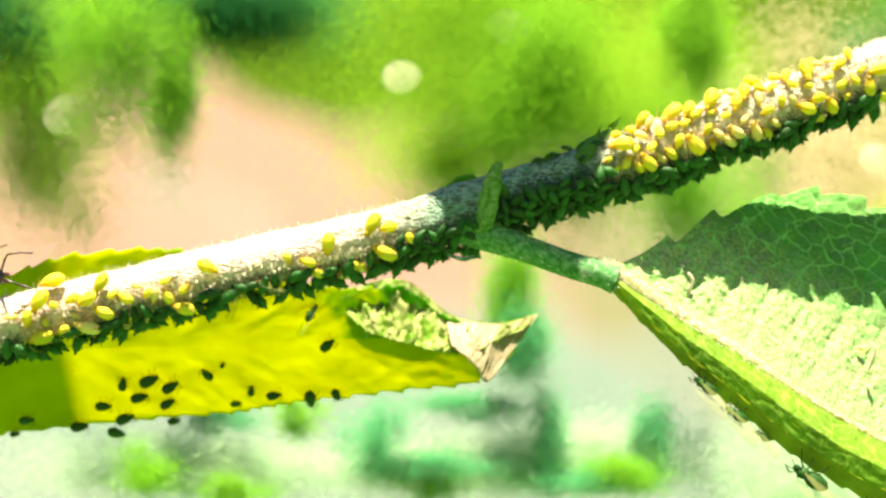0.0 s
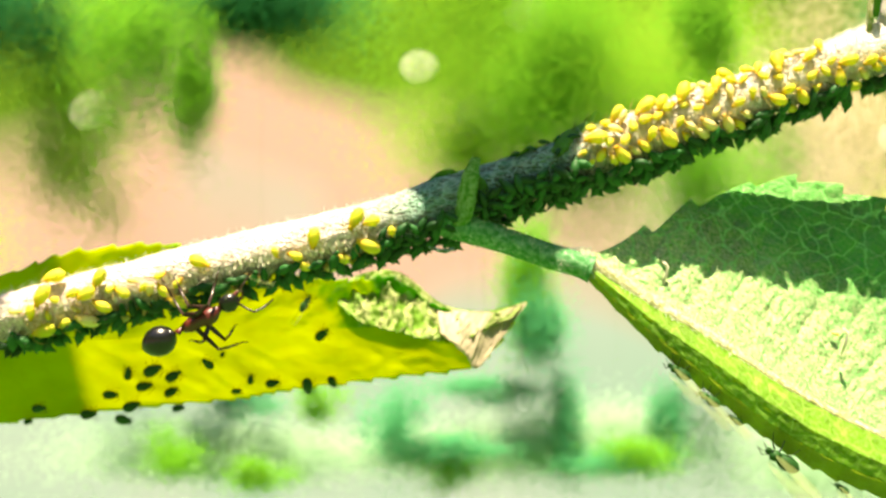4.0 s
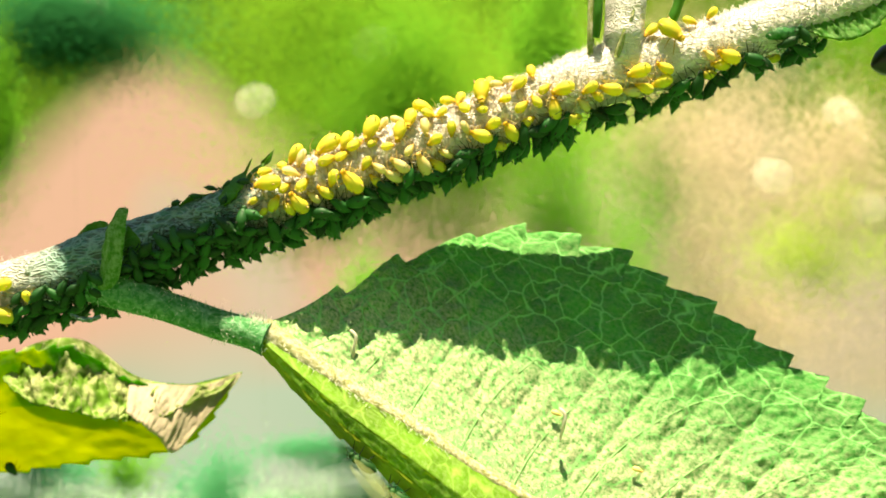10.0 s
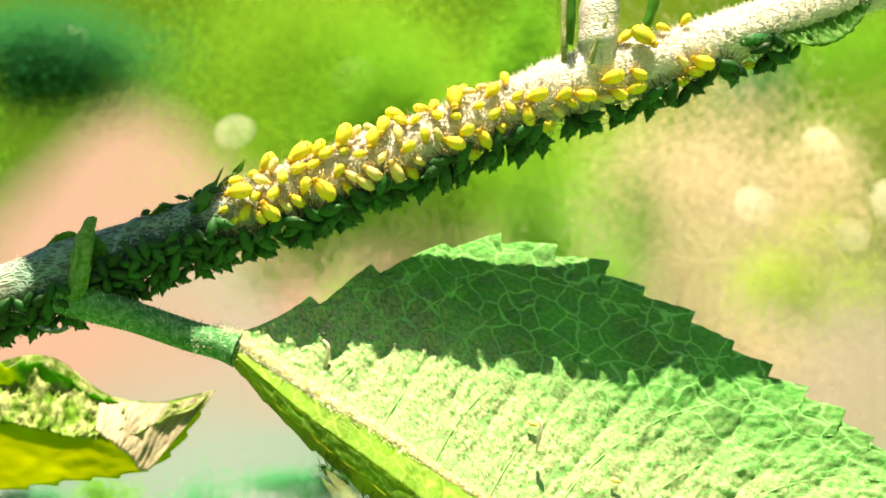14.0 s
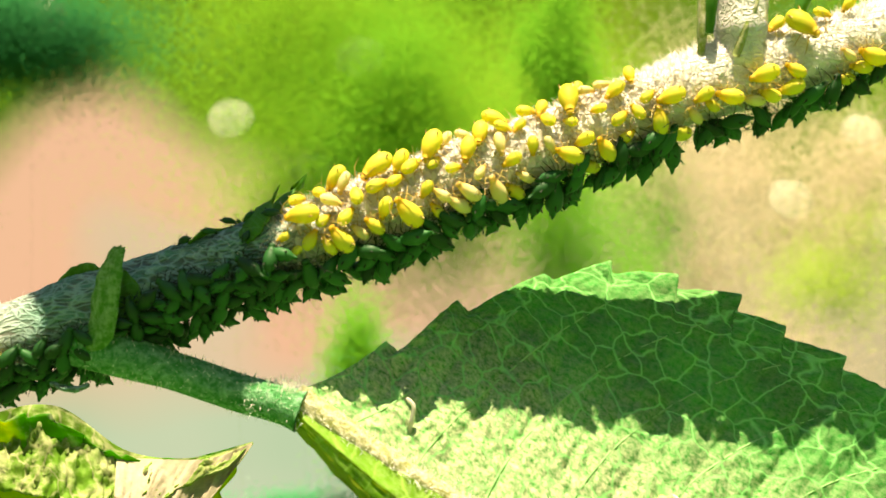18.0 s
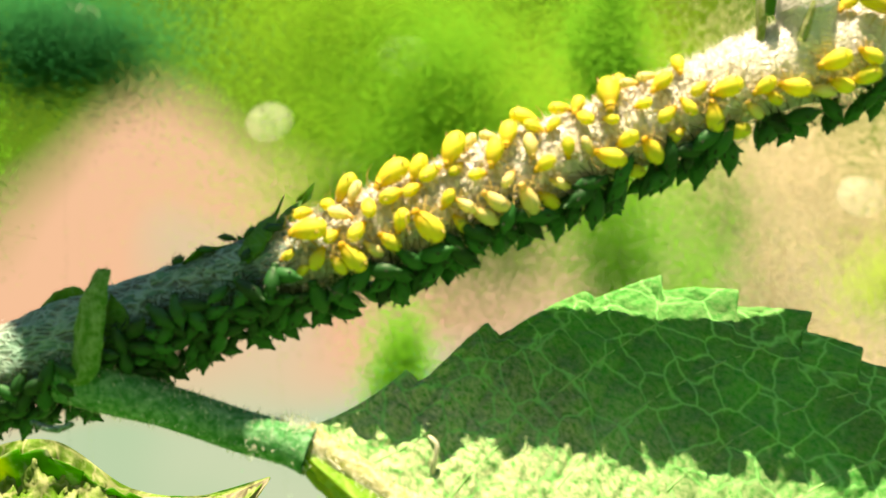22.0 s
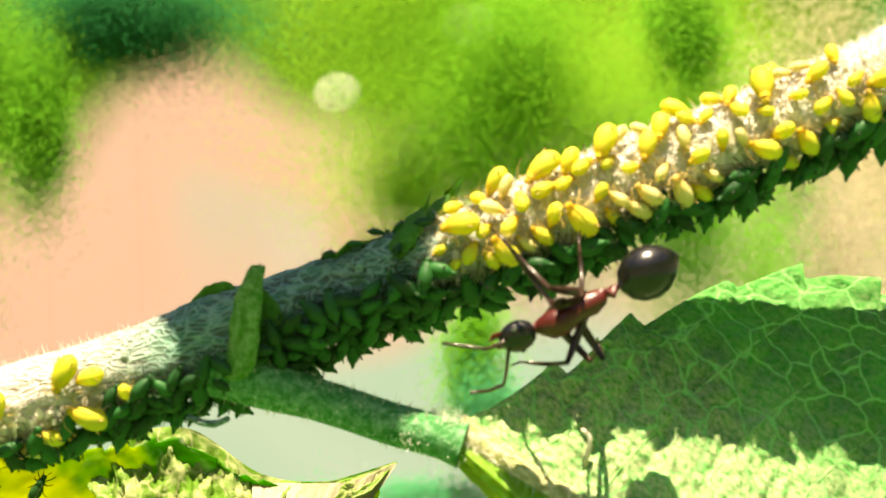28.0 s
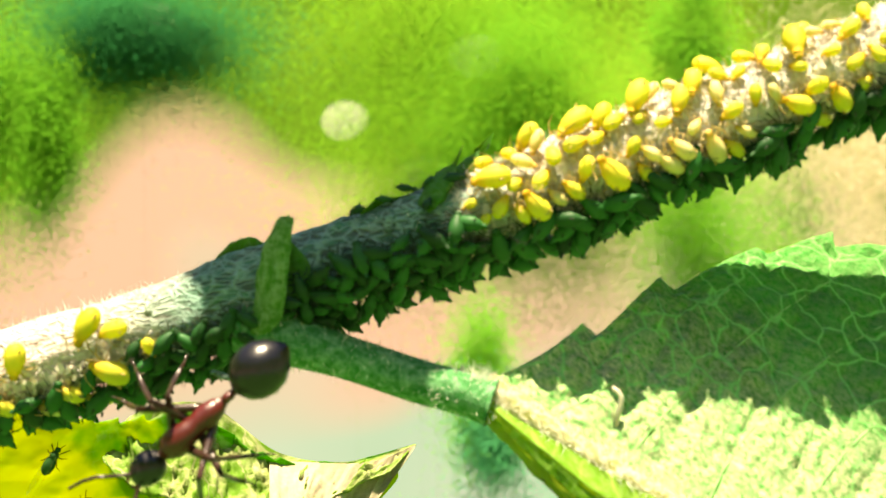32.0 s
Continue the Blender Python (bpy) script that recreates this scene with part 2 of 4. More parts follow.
def backdrop_material():
    """Dry pinkish earth in the middle, pale herbs below, trees above and to the right, all far out of focus; its own
    glow stands in for sunlight.
    """
    n = Nodes("garden_distance")
    where = n.coords()
    axes = n.add("ShaderNodeSeparateXYZ")
    n.link(where, axes.inputs[0])
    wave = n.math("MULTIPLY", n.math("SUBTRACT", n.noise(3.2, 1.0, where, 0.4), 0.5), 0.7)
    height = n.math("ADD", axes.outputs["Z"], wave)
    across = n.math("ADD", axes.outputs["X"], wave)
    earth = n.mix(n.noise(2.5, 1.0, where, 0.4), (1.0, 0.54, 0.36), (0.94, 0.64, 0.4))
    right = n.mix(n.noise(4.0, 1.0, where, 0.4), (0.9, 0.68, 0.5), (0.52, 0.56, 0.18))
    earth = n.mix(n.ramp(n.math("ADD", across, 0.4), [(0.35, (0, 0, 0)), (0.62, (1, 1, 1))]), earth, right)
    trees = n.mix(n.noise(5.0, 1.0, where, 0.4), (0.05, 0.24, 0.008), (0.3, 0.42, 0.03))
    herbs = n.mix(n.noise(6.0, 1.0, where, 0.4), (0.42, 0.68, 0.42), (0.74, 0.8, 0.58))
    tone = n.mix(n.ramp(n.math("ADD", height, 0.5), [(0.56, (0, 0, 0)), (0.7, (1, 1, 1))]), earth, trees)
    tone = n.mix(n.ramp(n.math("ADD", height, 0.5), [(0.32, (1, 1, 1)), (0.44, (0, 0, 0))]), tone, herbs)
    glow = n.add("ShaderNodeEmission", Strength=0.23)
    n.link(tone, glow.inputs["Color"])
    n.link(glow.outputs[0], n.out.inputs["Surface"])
    return n.material


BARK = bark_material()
LEAF = leaf_material("green_leaf", (0.008, 0.27, 0.024), (0.24, 0.68, 0.2), (0.06, 0.6, 0.04), 0.2, 0.42, 0.56, rough=0.5, spec=0.4, relief=1.4, tomentum=(0.95, 0.86, 0.6), tint=(0.6, 1, 0.35), bald=(7, 16))
LEAF_SIDE = leaf_material("smooth_green_leaf", (0.13, 0.33, 0.014), (0.28, 0.5, 0.08), (0.5, 0.62, 0.02), 0.35, 0.41, 0.14, rough=0.5, spec=0.35, tint=(0.8, 1, 0.35))
LEAF_BELOW = leaf_material("olive_leaf_half", (0.26, 0.4, 0.03), (0.36, 0.46, 0.1), (0.5, 0.6, 0.04), 0.5, 0.5, 0.1, 0.5, 0.35)
YELLOW_LEAF = leaf_material("thin_yellow_leaf", (0.03, 0.32, 0.01), (0.3, 0.48, 0.02), (0.78, 0.8, 0.002), 0.7, 0.2, 0.04, 0.5, 0.35, 0.15, 0.2, patch=0.86)
YELLOW_UPPER = leaf_material("thin_yellow_leaf_green_tip", (0.03, 0.32, 0.01), (0.3, 0.48, 0.02), (0.78, 0.8, 0.002), 0.7, 0.2, 0.04, 0.5, 0.35, 0.15, 0.2, greener=True, patch=0.86)
CURLED = leaf_material("crumpled_pale_leaf", (0.16, 0.36, 0.03), (0.5, 0.52, 0.26), (0.4, 0.55, 0.03), 0.45, 0.35, 0.6, spec=0.3, tuft=0.35)
DRY_TIP = leaf_material("dry_leaf_tip", (0.5, 0.44, 0.33), (0.62, 0.52, 0.42), (0.6, 0.5, 0.36), 0.35, 0.4, 0.3, 0.6, 0.4, 0.6, 0.3)
YOUNG_LEAF = leaf_material("young_leaf", (0.04, 0.22, 0.02), (0.16, 0.38, 0.1), (0.3, 0.55, 0.03), 0.4, 0.6, 0.08, spec=0.25)
PETIOLE = downy_material("downy_petiole", (0.05, 0.3, 0.07), (0.25, 0.5, 0.28), 0.15)
LEAF_VEIN = body_material("green_vein", (0.2, 0.52, 0.14), (0.28, 0.56, 0.18), 0.6, 0.2)
MIDRIB = downy_material("downy_midrib", (0.45, 0.48, 0.16), (0.84, 0.76, 0.56), 0.2)
STRAP = downy_material("downy_strap", (0.1, 0.34, 0.04), (0.3, 0.5, 0.2), 0.2)
RIB = downy_material("pale_rib", (0.3, 0.4, 0.08), (0.62, 0.58, 0.4), 0.15)
APHID_YELLOW = aphid_material("yellow_aphid_skin", (0.84, 0.77, 0.04), (0.8, 0.78, 0.1), (0.78, 0.46, 0.03))
APHID_PALE = aphid_material("cream_aphid_skin", (0.84, 0.78, 0.38), (0.84, 0.74, 0.24), (0.8, 0.55, 0.14))
APHID_OLIVE = aphid_material("olive_aphid_skin", (0.56, 0.58, 0.03), (0.7, 0.68, 0.05), (0.62, 0.4, 0.03))
APHID_GREEN = body_material("green_aphid_skin", (0.012, 0.1, 0.022), (0.03, 0.18, 0.03), 0.55, 0.2, 0.7, 0.3)
APHID_DARK = body_material("dark_aphid_skin", (0.01, 0.05, 0.01), (0.02, 0.1, 0.015), 0.6, 0.0, 0.4, 0.2)
LIMB_PALE = body_material("amber_limb", (0.56, 0.42, 0.1), (0.5, 0.34, 0.09), 0.4, 0.2)
LIMB_DARK = body_material("brown_limb", (0.012, 0.024, 0.012), (0.024, 0.035, 0.016), 0.7, 0.0, 0.2, 0.2)
SKIN_SHED = body_material("shed_skin", (0.9, 0.85, 0.76), (0.88, 0.82, 0.7), 0.7, 0.5)
DOWN = body_material("white_down", (0.88, 0.85, 0.76), (0.9, 0.87, 0.8), 0.7, 0.4)
WING = wing_material()
ANT_BLACK = body_material("black_chitin", (0.004, 0.004, 0.006), (0.008, 0.007, 0.008), 0.28, 0.0, 0.2)
ANT_RED = body_material("red_chitin", (0.1, 0.008, 0.005), (0.04, 0.005, 0.004), 0.38, 0.0, 0.2)
ANT_LEG = body_material("brown_chitin", (0.02, 0.012, 0.01), (0.04, 0.018, 0.012), 0.3, 0.0, 0.2)
GROUND = soil_material("garden_ground", (0.08, 0.14, 0.04), (0.05, 0.2, 0.03))
BACKDROP = backdrop_material()


# ---- making parts ----
def thing(name, label, category, m=None, group="", kind=""):
    ob = tagged(new(name), label, category, group, kind)
    ob.empty_display_size = 0.002
    if m is not None:
        ob.matrix_basis = m
    return ob


def part(name, bm, material, parent=None, label="", smooth=True):
    """Links a bmesh in millimetres as one mesh."""
    me = bpy.data.meshes.new(name)
    for f in bm.faces:
        f.smooth = smooth
    bm.to_mesh(me)
    bm.free()
    me.transform(Matrix.Scale(MM, 4))
    me.materials.append(material)
    ob = new(name, me)
    if parent is not None:
        ob.parent = parent
    if label:
        tagged(ob, label)
    return ob


def tube(bm, points, radii, sides=8, squash=1.0):
    """A tapered round body along points, closed at both ends."""
    points = [Vector(p) for p in points]
    prev = None
    side = None
    for i, p in enumerate(points):
        way = (points[min(i + 1, len(points) - 1)] - points[max(i - 1, 0)]).normalized()
        ref = side if side is not None else (Vector((0, 1, 0)) if abs(way.y) < 0.9 else Vector((1, 0, 0)))
        up = way.cross(ref).normalized()
        side = up.cross(way).normalized()
        ring = [bm.verts.new(p + (side * math.cos(a) + up * math.sin(a) * squash) * radii[i]) for a in (k * math.tau / sides for k in range(sides))]
        if prev:
            for k in range(sides):
                bm.faces.new((prev[k - 1], prev[k], ring[k], ring[k - 1]))
        else:
            bm.faces.new(ring)
        prev = ring
    bm.faces.new(prev[::-1])
    return bm


def egg(bm, centre, radii, turn=None, detail=2):
    m = Matrix.Translation(centre) @ (turn or Matrix()) @ Matrix.Diagonal((*radii, 1))
    bmesh.ops.create_icosphere(bm, subdivisions=detail, radius=1, matrix=m)
    return bm


def spline(points, u):
    """A smooth line through points, u from 0 to 1."""
    points = [Vector(p) for p in points]
    n = len(points) - 1
    x = min(max(u, 0.0), 1.0) * n
    i = min(int(x), n - 1)
    f = x - i
    a, b, c, d = points[max(i - 1, 0)], points[i], points[i + 1], points[min(i + 2, n)]
    return 0.5 * (2 * b + (c - a) * f + (2 * a - 5 * b + 4 * c - d) * f * f + (3 * b - a - 3 * c + d) * f ** 3)


# ---- ground and distance ----
bm = bmesh.new()
bmesh.ops.create_grid(bm, x_segments=40, y_segments=40, size=400000)
ground = part("ground", bm, GROUND)
ground.location.z = -0.35
tagged(ground, "sunlit earth of a garden with sparse green", "ground", kind="structure")

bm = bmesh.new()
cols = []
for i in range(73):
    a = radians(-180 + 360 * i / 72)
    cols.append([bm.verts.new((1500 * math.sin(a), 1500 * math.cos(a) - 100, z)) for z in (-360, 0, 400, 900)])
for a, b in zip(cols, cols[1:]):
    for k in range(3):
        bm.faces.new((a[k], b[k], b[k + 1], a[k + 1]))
tagged(part("backdrop", bm, BACKDROP), "self-lit backdrop painted as a blurred green and beige garden far behind", "backdrop", kind="structure")


# ---- the twig ----
TWIG = [(-91, -18.3), (-44.8, -7.4), (-34.6, -5.0), (-22.6, -2.0), (-10.4, 0.7), (-1.3, 2.8), (5.5, 5.0), (12.9, 7.5), (20.3, 9.8), (30.0, 13.3),
        (39.0, 16.3), (45.1, 18.7), (48.4, 20.0), (55.5, 21.3), (60.6, 23.1), (66.6, 24.9), (107, 38.2)]


def twig_z(x):
    return float(np.interp(x, [p[0] for p in TWIG], [p[1] for p in TWIG]))


def twig_centre(x):
    return sum((twig_z(x + d) for d in (-3, -1.5, 0, 1.5, 3))) / 5


def twig_radius(x):
    swell = 0.55 * math.exp(-((x - 2.5) / 4.5) ** 2) + 0.45 * math.exp(-((x - 50) / 4) ** 2)
    return float(np.interp(x, [-90, -40, 0, 30, 60, 110], [2.7, 2.55, 2.5, 2.5, 2.2, 1.9])) + swell


def on_twig(x, angle, lift=0.0):
    """A place on the bark and its outward way; 0 degrees faces the camera, 90 is on top."""
    slope = Vector((4, 0, twig_centre(x + 2) - twig_centre(x - 2))).normalized()
    up = Vector((-slope.z, 0, slope.x))
    a = radians(angle)
    out = Vector((0, -1, 0)) * math.cos(a) + up * math.sin(a)
    return Vector((x, 0, twig_centre(x))) + out * (twig_radius(x) + lift), out, slope


def build_twig():
    ob = thing("twig", "downy grey-brown apple twig crowded with aphids", "twig")
    bm = bmesh.new()
    rings = []
    for i in range(401):
        x = -90 + 0.5 * i
        c, _, slope = on_twig(x, 0)
        ring = []
        for k in range(40):
            p, out, _ = on_twig(x, k * 9)
            rough = 0.16 * noise.noise((x * 0.35, k * 0.35, 0)) + 0.16 * noise.noise((x * 1.4, k * 0.9 * math.sin(k * 0.157), 5))
            ring.append(bm.verts.new(p + out * rough))
        rings.append(ring)
    for a, b in zip(rings, rings[1:]):
        for k in range(40):
            bm.faces.new((a[k - 1], b[k - 1], b[k], a[k]))
    bm.faces.new(rings[0])
    bm.faces.new(rings[-1][::-1])
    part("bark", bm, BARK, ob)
    bm = bmesh.new()
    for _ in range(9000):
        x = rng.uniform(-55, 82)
        # shade put into the shape: hairs mostly left out of the shaded stretch
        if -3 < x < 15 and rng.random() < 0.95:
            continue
        p, out, slope = on_twig(x, rng.uniform(-120, 130), -0.05)
        side = slope * rng.uniform(-1, 1) + Vector((0, rng.uniform(-0.6, 0.6), rng.uniform(-0.6, 0.6)))
        tip = p + (out + side * 0.9) * rng.uniform(0.25, 0.75)
        w = side.cross(out).normalized() * 0.03
        bm.faces.new([bm.verts.new(v) for v in (p - w, p + w, tip)])
    for _ in range(17000):
        x = rng.choice((rng.uniform(16, 46), rng.uniform(16, 46), rng.uniform(40, 74), rng.uniform(40, 74)))
        p, out, slope = on_twig(x, rng.uniform(-25, 130), -0.05)
        side = Vector((rng.uniform(-1, 1), rng.uniform(-1, 1), rng.uniform(-1, 1)))
        tip = p + (out * 0.5 + side) * rng.uniform(0.25, 0.6)
        w = side.cross(out).normalized() * 0.055
        bm.faces.new([bm.verts.new(v) for v in (p - w, p + w, tip)])
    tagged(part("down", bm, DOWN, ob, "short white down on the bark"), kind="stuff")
    # leaf scars and bud rings
    for x, angle in ((-27, 20), (9, 60), (12, 30), (49, 60), (-3, 35), (61, 20)):
        p, out, slope = on_twig(x, angle, -0.25)
        bm = bmesh.new()
        egg(bm, p, (1.1, 0.5, 0.5), out.to_track_quat("Z", "X").to_matrix().to_4x4())
        part("bud", bm, BARK, ob, "small flat bud on the bark")
    return ob


build_twig()


# ---- leaves ----
def half_leaf(mid, edge, s, w, lobes, swell, drag=0.1, crumple=1.0):
    """A point of half a leaf at s along the rib and w of the way to the margin, with the rib's way, the span and the way out of the face."""
    a, b = spline(mid, s), spline(edge, s)
    span = b - a
    along = (spline(mid, min(s + 0.02, 1)) - spline(mid, max(s - 0.02, 0))).normalized()
    q = min(max(s, 0.12), 0.88)
    face = along.cross(spline(edge, q) - spline(mid, q)).normalized()
    fold = abs(math.sin(math.pi * (s - drag * w) * lobes))
    ends = min(1.0, 9 * s, 9 * (1 - s))
    ridge = (fold ** 0.5 - 0.6) * swell * math.sin(math.pi * min(w * 1.02, 1)) ** 0.6
    run, wide = s * 62, w * span.length
    pucker = 0.28 * noise.noise((run * 0.7, wide * 0.7, 3)) + 0.24 * noise.noise((run * 1.9, wide * 1.9, 9))
    return a + span * w + face * (ridge + crumple * pucker * min(1, 6 * w)) * ends, along, span, face


def blade(bm, mid, edge, teeth, tooth, lobes, swell, ns=150, nw=30, depth=0.15, crumple=1.0, crowd=1.0):
    """Half a leaf between its rib and its toothed margin, quilted between the side veins."""
    uv = bm.loops.layers.uv.verify()
    length = sum((spline(mid, (k + 1) / 20) - spline(mid, k / 20)).length for k in range(20))
    front, back = [], []
    for i in range(ns + 1):
        s = i / ns
        count = teeth * s * (crowd + (1 - crowd) * s) + 0.25 * noise.noise((s * teeth * 0.5, 2, 0))
        saw = count % 1.0
        size = tooth * (0.75 + 0.5 * noise.noise((math.floor(count) * 1.7, 8, 0)))
        jag = size * (saw ** 1.2 if saw < 0.88 else (1 - saw) / 0.14)
        jag = (jag - 0.65 * tooth) * min(1.0, 12 * s, 12 * (1 - s))
        rim = (spline(edge, min(s + 0.02, 1)) - spline(edge, max(s - 0.02, 0))).normalized()
        _, along, span, face = half_leaf(mid, edge, s, 1, lobes, swell, 0.1, crumple)
        out = rim.cross(face)
        lean = (out if out.dot(span) > 0 else -out) + rim * 0.5
        rows = ([], [])
        for j in range(nw + 1):
            w = j / nw
            p, along, span, face = half_leaf(mid, edge, s, w, lobes, swell, 0.1, crumple)
            p = p + lean * jag * max(0, (w - 0.75) / 0.25) ** 1.5
            spot = (s * length, w * span.length)
            rows[0].append((bm.verts.new(p - face * depth * 0.5), spot))
            rows[1].append((bm.verts.new(p + face * depth * 0.5), spot))
        front.append(rows[0])
        back.append(rows[1])

    def cell(*quad):
        f = bm.faces.new([q[0] for q in quad])
        for loop, q in zip(f.loops, quad):
            loop[uv].uv = q[1]

    for i in range(ns):
        for k in range(nw):
            cell(front[i][k], front[i + 1][k], front[i + 1][k + 1], front[i][k + 1])
            cell(back[i][k], back[i][k + 1], back[i + 1][k + 1], back[i + 1][k])
        cell(front[i][nw], front[i + 1][nw], back[i + 1][nw], back[i][nw])
    return bm


def thick(bm, depth):
    bmesh.ops.recalc_face_normals(bm, faces=bm.faces)
    bmesh.ops.solidify(bm, geom=bm.faces[:], thickness=depth)
    return bm


def vein(ob, mid, edge, s, lean, r, material, lobes, swell, reach=0.86):
    """A raised side vein of a leaf."""
    pts = []
    for k in range(45):
        w = k / 44 * reach
        p, _, _, face = half_leaf(mid, edge, min(s + lean * w * (0.4 + 1.8 * w), 1), w, lobes, swell)
        pts.append(p + face * 0.02)
    part("side_vein", tube(bmesh.new(), pts, [r * (1 - 0.5 * k / 44) for k in range(45)], 6), material, ob)


RIB_LINE = [(17.1, -2.2, -2.1), (23.7, -3, -6.6), (30.5, -3.7, -10.8), (37.1, -4.2, -15.3), (44.1, -4.3, -19.2), (51.5, -4.4, -22.4), (59.2, -4.4, -24.6), (67.1, -4.4, -26.2), (75, -4.4, -27.3)]
UPPER_EDGE = [(17.4, -2, -1.6), (22.9, 1.1, 1.2), (28.6, 3.4, 4.2), (34.8, 5.3, 6.4), (41.5, 6.5, 6.9), (48.1, 6.3, 4.9), (54.1, 5.4, 1.7), (59.9, 4.6, -1.9), (65.3, 3.8, -6.2), (70.9, 2.5, -9.9), (75.1, 0, -14.5), (76.5, -3.1, -20.3), (75.2, -4.4, -27)]
LOWER_EDGE = [(16.8, -2.6, -3.9), (22.4, -4.1, -10.1), (28.6, -4.6, -15.6), (35.1, -5, -20.9), (42.2, -5.2, -25.1), (50.1, -5.2, -27.9), (58.4, -5, -29.6), (66.9, -4.6, -28.6), (75.2, -4.5, -27.6)]

FOLD_LINE = [tuple(Vector(a) * 0.6 + Vector(b) * 0.4 + Vector((0, -2.2, -0.2)) * math.sin(math.pi * min(1, k / 8 + 0.12))) for k, (a, b) in enumerate(zip(RIB_LINE, LOWER_EDGE))]

BEND_LINE = [tuple(Vector(a) * 0.55 + Vector(b) * 0.45 + Vector((-0.35, -0.5, 0.1)) * math.sin(math.pi * k / 8)) for k, (a, b) in enumerate(zip(FOLD_LINE, LOWER_EDGE))]


def build_leaf():
    ob = thing("leaf", "broad toothed apple leaf, half in shade, half in sun", "leaf")
    part("upper_blade", blade(bmesh.new(), RIB_LINE, UPPER_EDGE, 18, 1.9, 17, 0.4, 440, 72, 0.15, 1.0, 0.5), LEAF, ob)
    part("near_blade", blade(bmesh.new(), RIB_LINE, FOLD_LINE, 24, 0.0, 15, 0.1, 200, 12, 0.15, 0.6), LEAF_SIDE, ob, "sunlit strip beside the midrib")
    part("rolled_strip", blade(bmesh.new(), FOLD_LINE, BEND_LINE, 24, 0.0, 15, 0.06, 200, 10, 0.15, 0.4), LEAF_SIDE, ob, "dark green strip where the leaf rolls under")
    part("folded_margin", blade(bmesh.new(), BEND_LINE, LOWER_EDGE, 24, 0.7, 15, 0.05, 200, 14, 0.17, 0.3), LEAF_BELOW, ob, "smooth olive margin folded down")
    pts = [spline(RIB_LINE, k / 90) + Vector((0, 0.34, -0.1)) for k in range(91)]
    part("midrib", tube(bmesh.new(), pts, [(0.85 - 0.5 * k / 90 + 0.4 * max(0, 1 - k / 15)) * (1 + 0.22 * noise.noise((k * 0.5, 4, 0))) for k in range(91)], 12, 0.9), MIDRIB, ob, "thick pale midrib")
    stalk = [(2.4, -1.6, 2.2), (5.7, -2, 1.0), (9.6, -1.6, -0.4), (13.2, -1.9, -1.7), (15.6, -2.1, -2.4), (17.6, -2.3, -3.1)]
    pts = [spline(stalk, k / 24) for k in range(25)]
    part("petiole", tube(bmesh.new(), pts, [1.9 - 0.55 * min(1, k / 8) + 0.2 * max(0, k - 21) / 3 for k in range(25)], 16), PETIOLE, ob, "downy green leaf stalk")
    bm = bmesh.new()
    for _ in range(900):
        u = rng.random()
        c, way = spline(stalk, u), rng.uniform(0, math.tau)
        out = Vector((0.1, math.cos(way), math.sin(way)))
        p = c + out * (1.85 - 0.55 * min(1, u * 3))
        tip = p + (out + Vector((rng.uniform(-0.7, 0.7), rng.uniform(-0.5, 0.5), rng.uniform(-0.5, 0.5)))) * rng.uniform(0.2, 0.5)
        bm.faces.new([bm.verts.new(v) for v in (p - Vector((0.03, 0, 0)), p + Vector((0.03, 0, 0)), tip)])
    for _ in range(1040):
        p, along, span, face = half_leaf(RIB_LINE, UPPER_EDGE, rng.random(), rng.uniform(0, 0.08), 17, 0.4)
        out = (span.normalized() * 0.3 + face + along * rng.uniform(-0.6, 0.6)).normalized()
        tip = p + out * rng.uniform(0.2, 0.6) + Vector((0, rng.uniform(-0.2, 0.2), 0))
        bm.faces.new([bm.verts.new(v) for v in (p - along * 0.03, p + along * 0.03, tip)])
    for _ in range(1100):
        u, way = rng.random() ** 1.6 * 0.3, rng.uniform(-1.2, 1.9)
        out = Vector((rng.uniform(-0.3, 0.3), -math.cos(way), math.sin(way)))
        p = spline(RIB_LINE, u) + out * 0.75 * (1 - u) + Vector((-1.2 * (1 - u / 0.3) * rng.random(), 0, 0.4 * (1 - u / 0.3)))
        tip = p + (out + Vector((rng.uniform(-0.9, 0.9), rng.uniform(-0.4, 0.4), rng.uniform(-0.7, 0.7)))) * rng.uniform(0.2, 0.6)
        bm.faces.new([bm.verts.new(v) for v in (p - Vector((0.022, 0, 0)), p + Vector((0.022, 0, 0)), tip)])
    tagged(part("down", bm, DOWN, ob, "fine white hairs on stalk and rib"), kind="stuff")
    for k in range(9):
        vein(ob, RIB_LINE, UPPER_EDGE, 0.07 + 0.0667 * k * 1.25, 0.11, 0.13, LEAF_VEIN, 17, 0.4)
    return ob


build_leaf()

YELLOW_RIB = [(-63, 12, -14), (-50.2, 12, -11.8), (-37.4, 12, -11.2), (-24.7, 12.5, -10.9), (-11.8, 13, -10.3), (-0.2, 15, -9.8), (11.2, 18.5, -7.8)]
YELLOW_TOP = [(-61.2, 8, -5.5), (-48.7, 8, -2.7), (-42.5, 8, -0.7), (-33.2, 8, 0.4), (-27.3, 8, -0.2), (-20.8, 8.5, -2.4), (-14.1, 9.5, -3.7), (-9.1, 10.5, -4.2), (-4.1, 12, -4.1), (2.1, 15, -8.8), (11.2, 18.5, -7.7)]
YELLOW_FOOT = [(-65.3, 17, -23.8), (-52, 17, -22), (-35.4, 17, -20.3), (-24.1, 17, -19.4), (-17.5, 17, -18.3), (-5.5, 17, -16.9), (5.4, 18, -15.4), (11, 18.6, -8.1)]


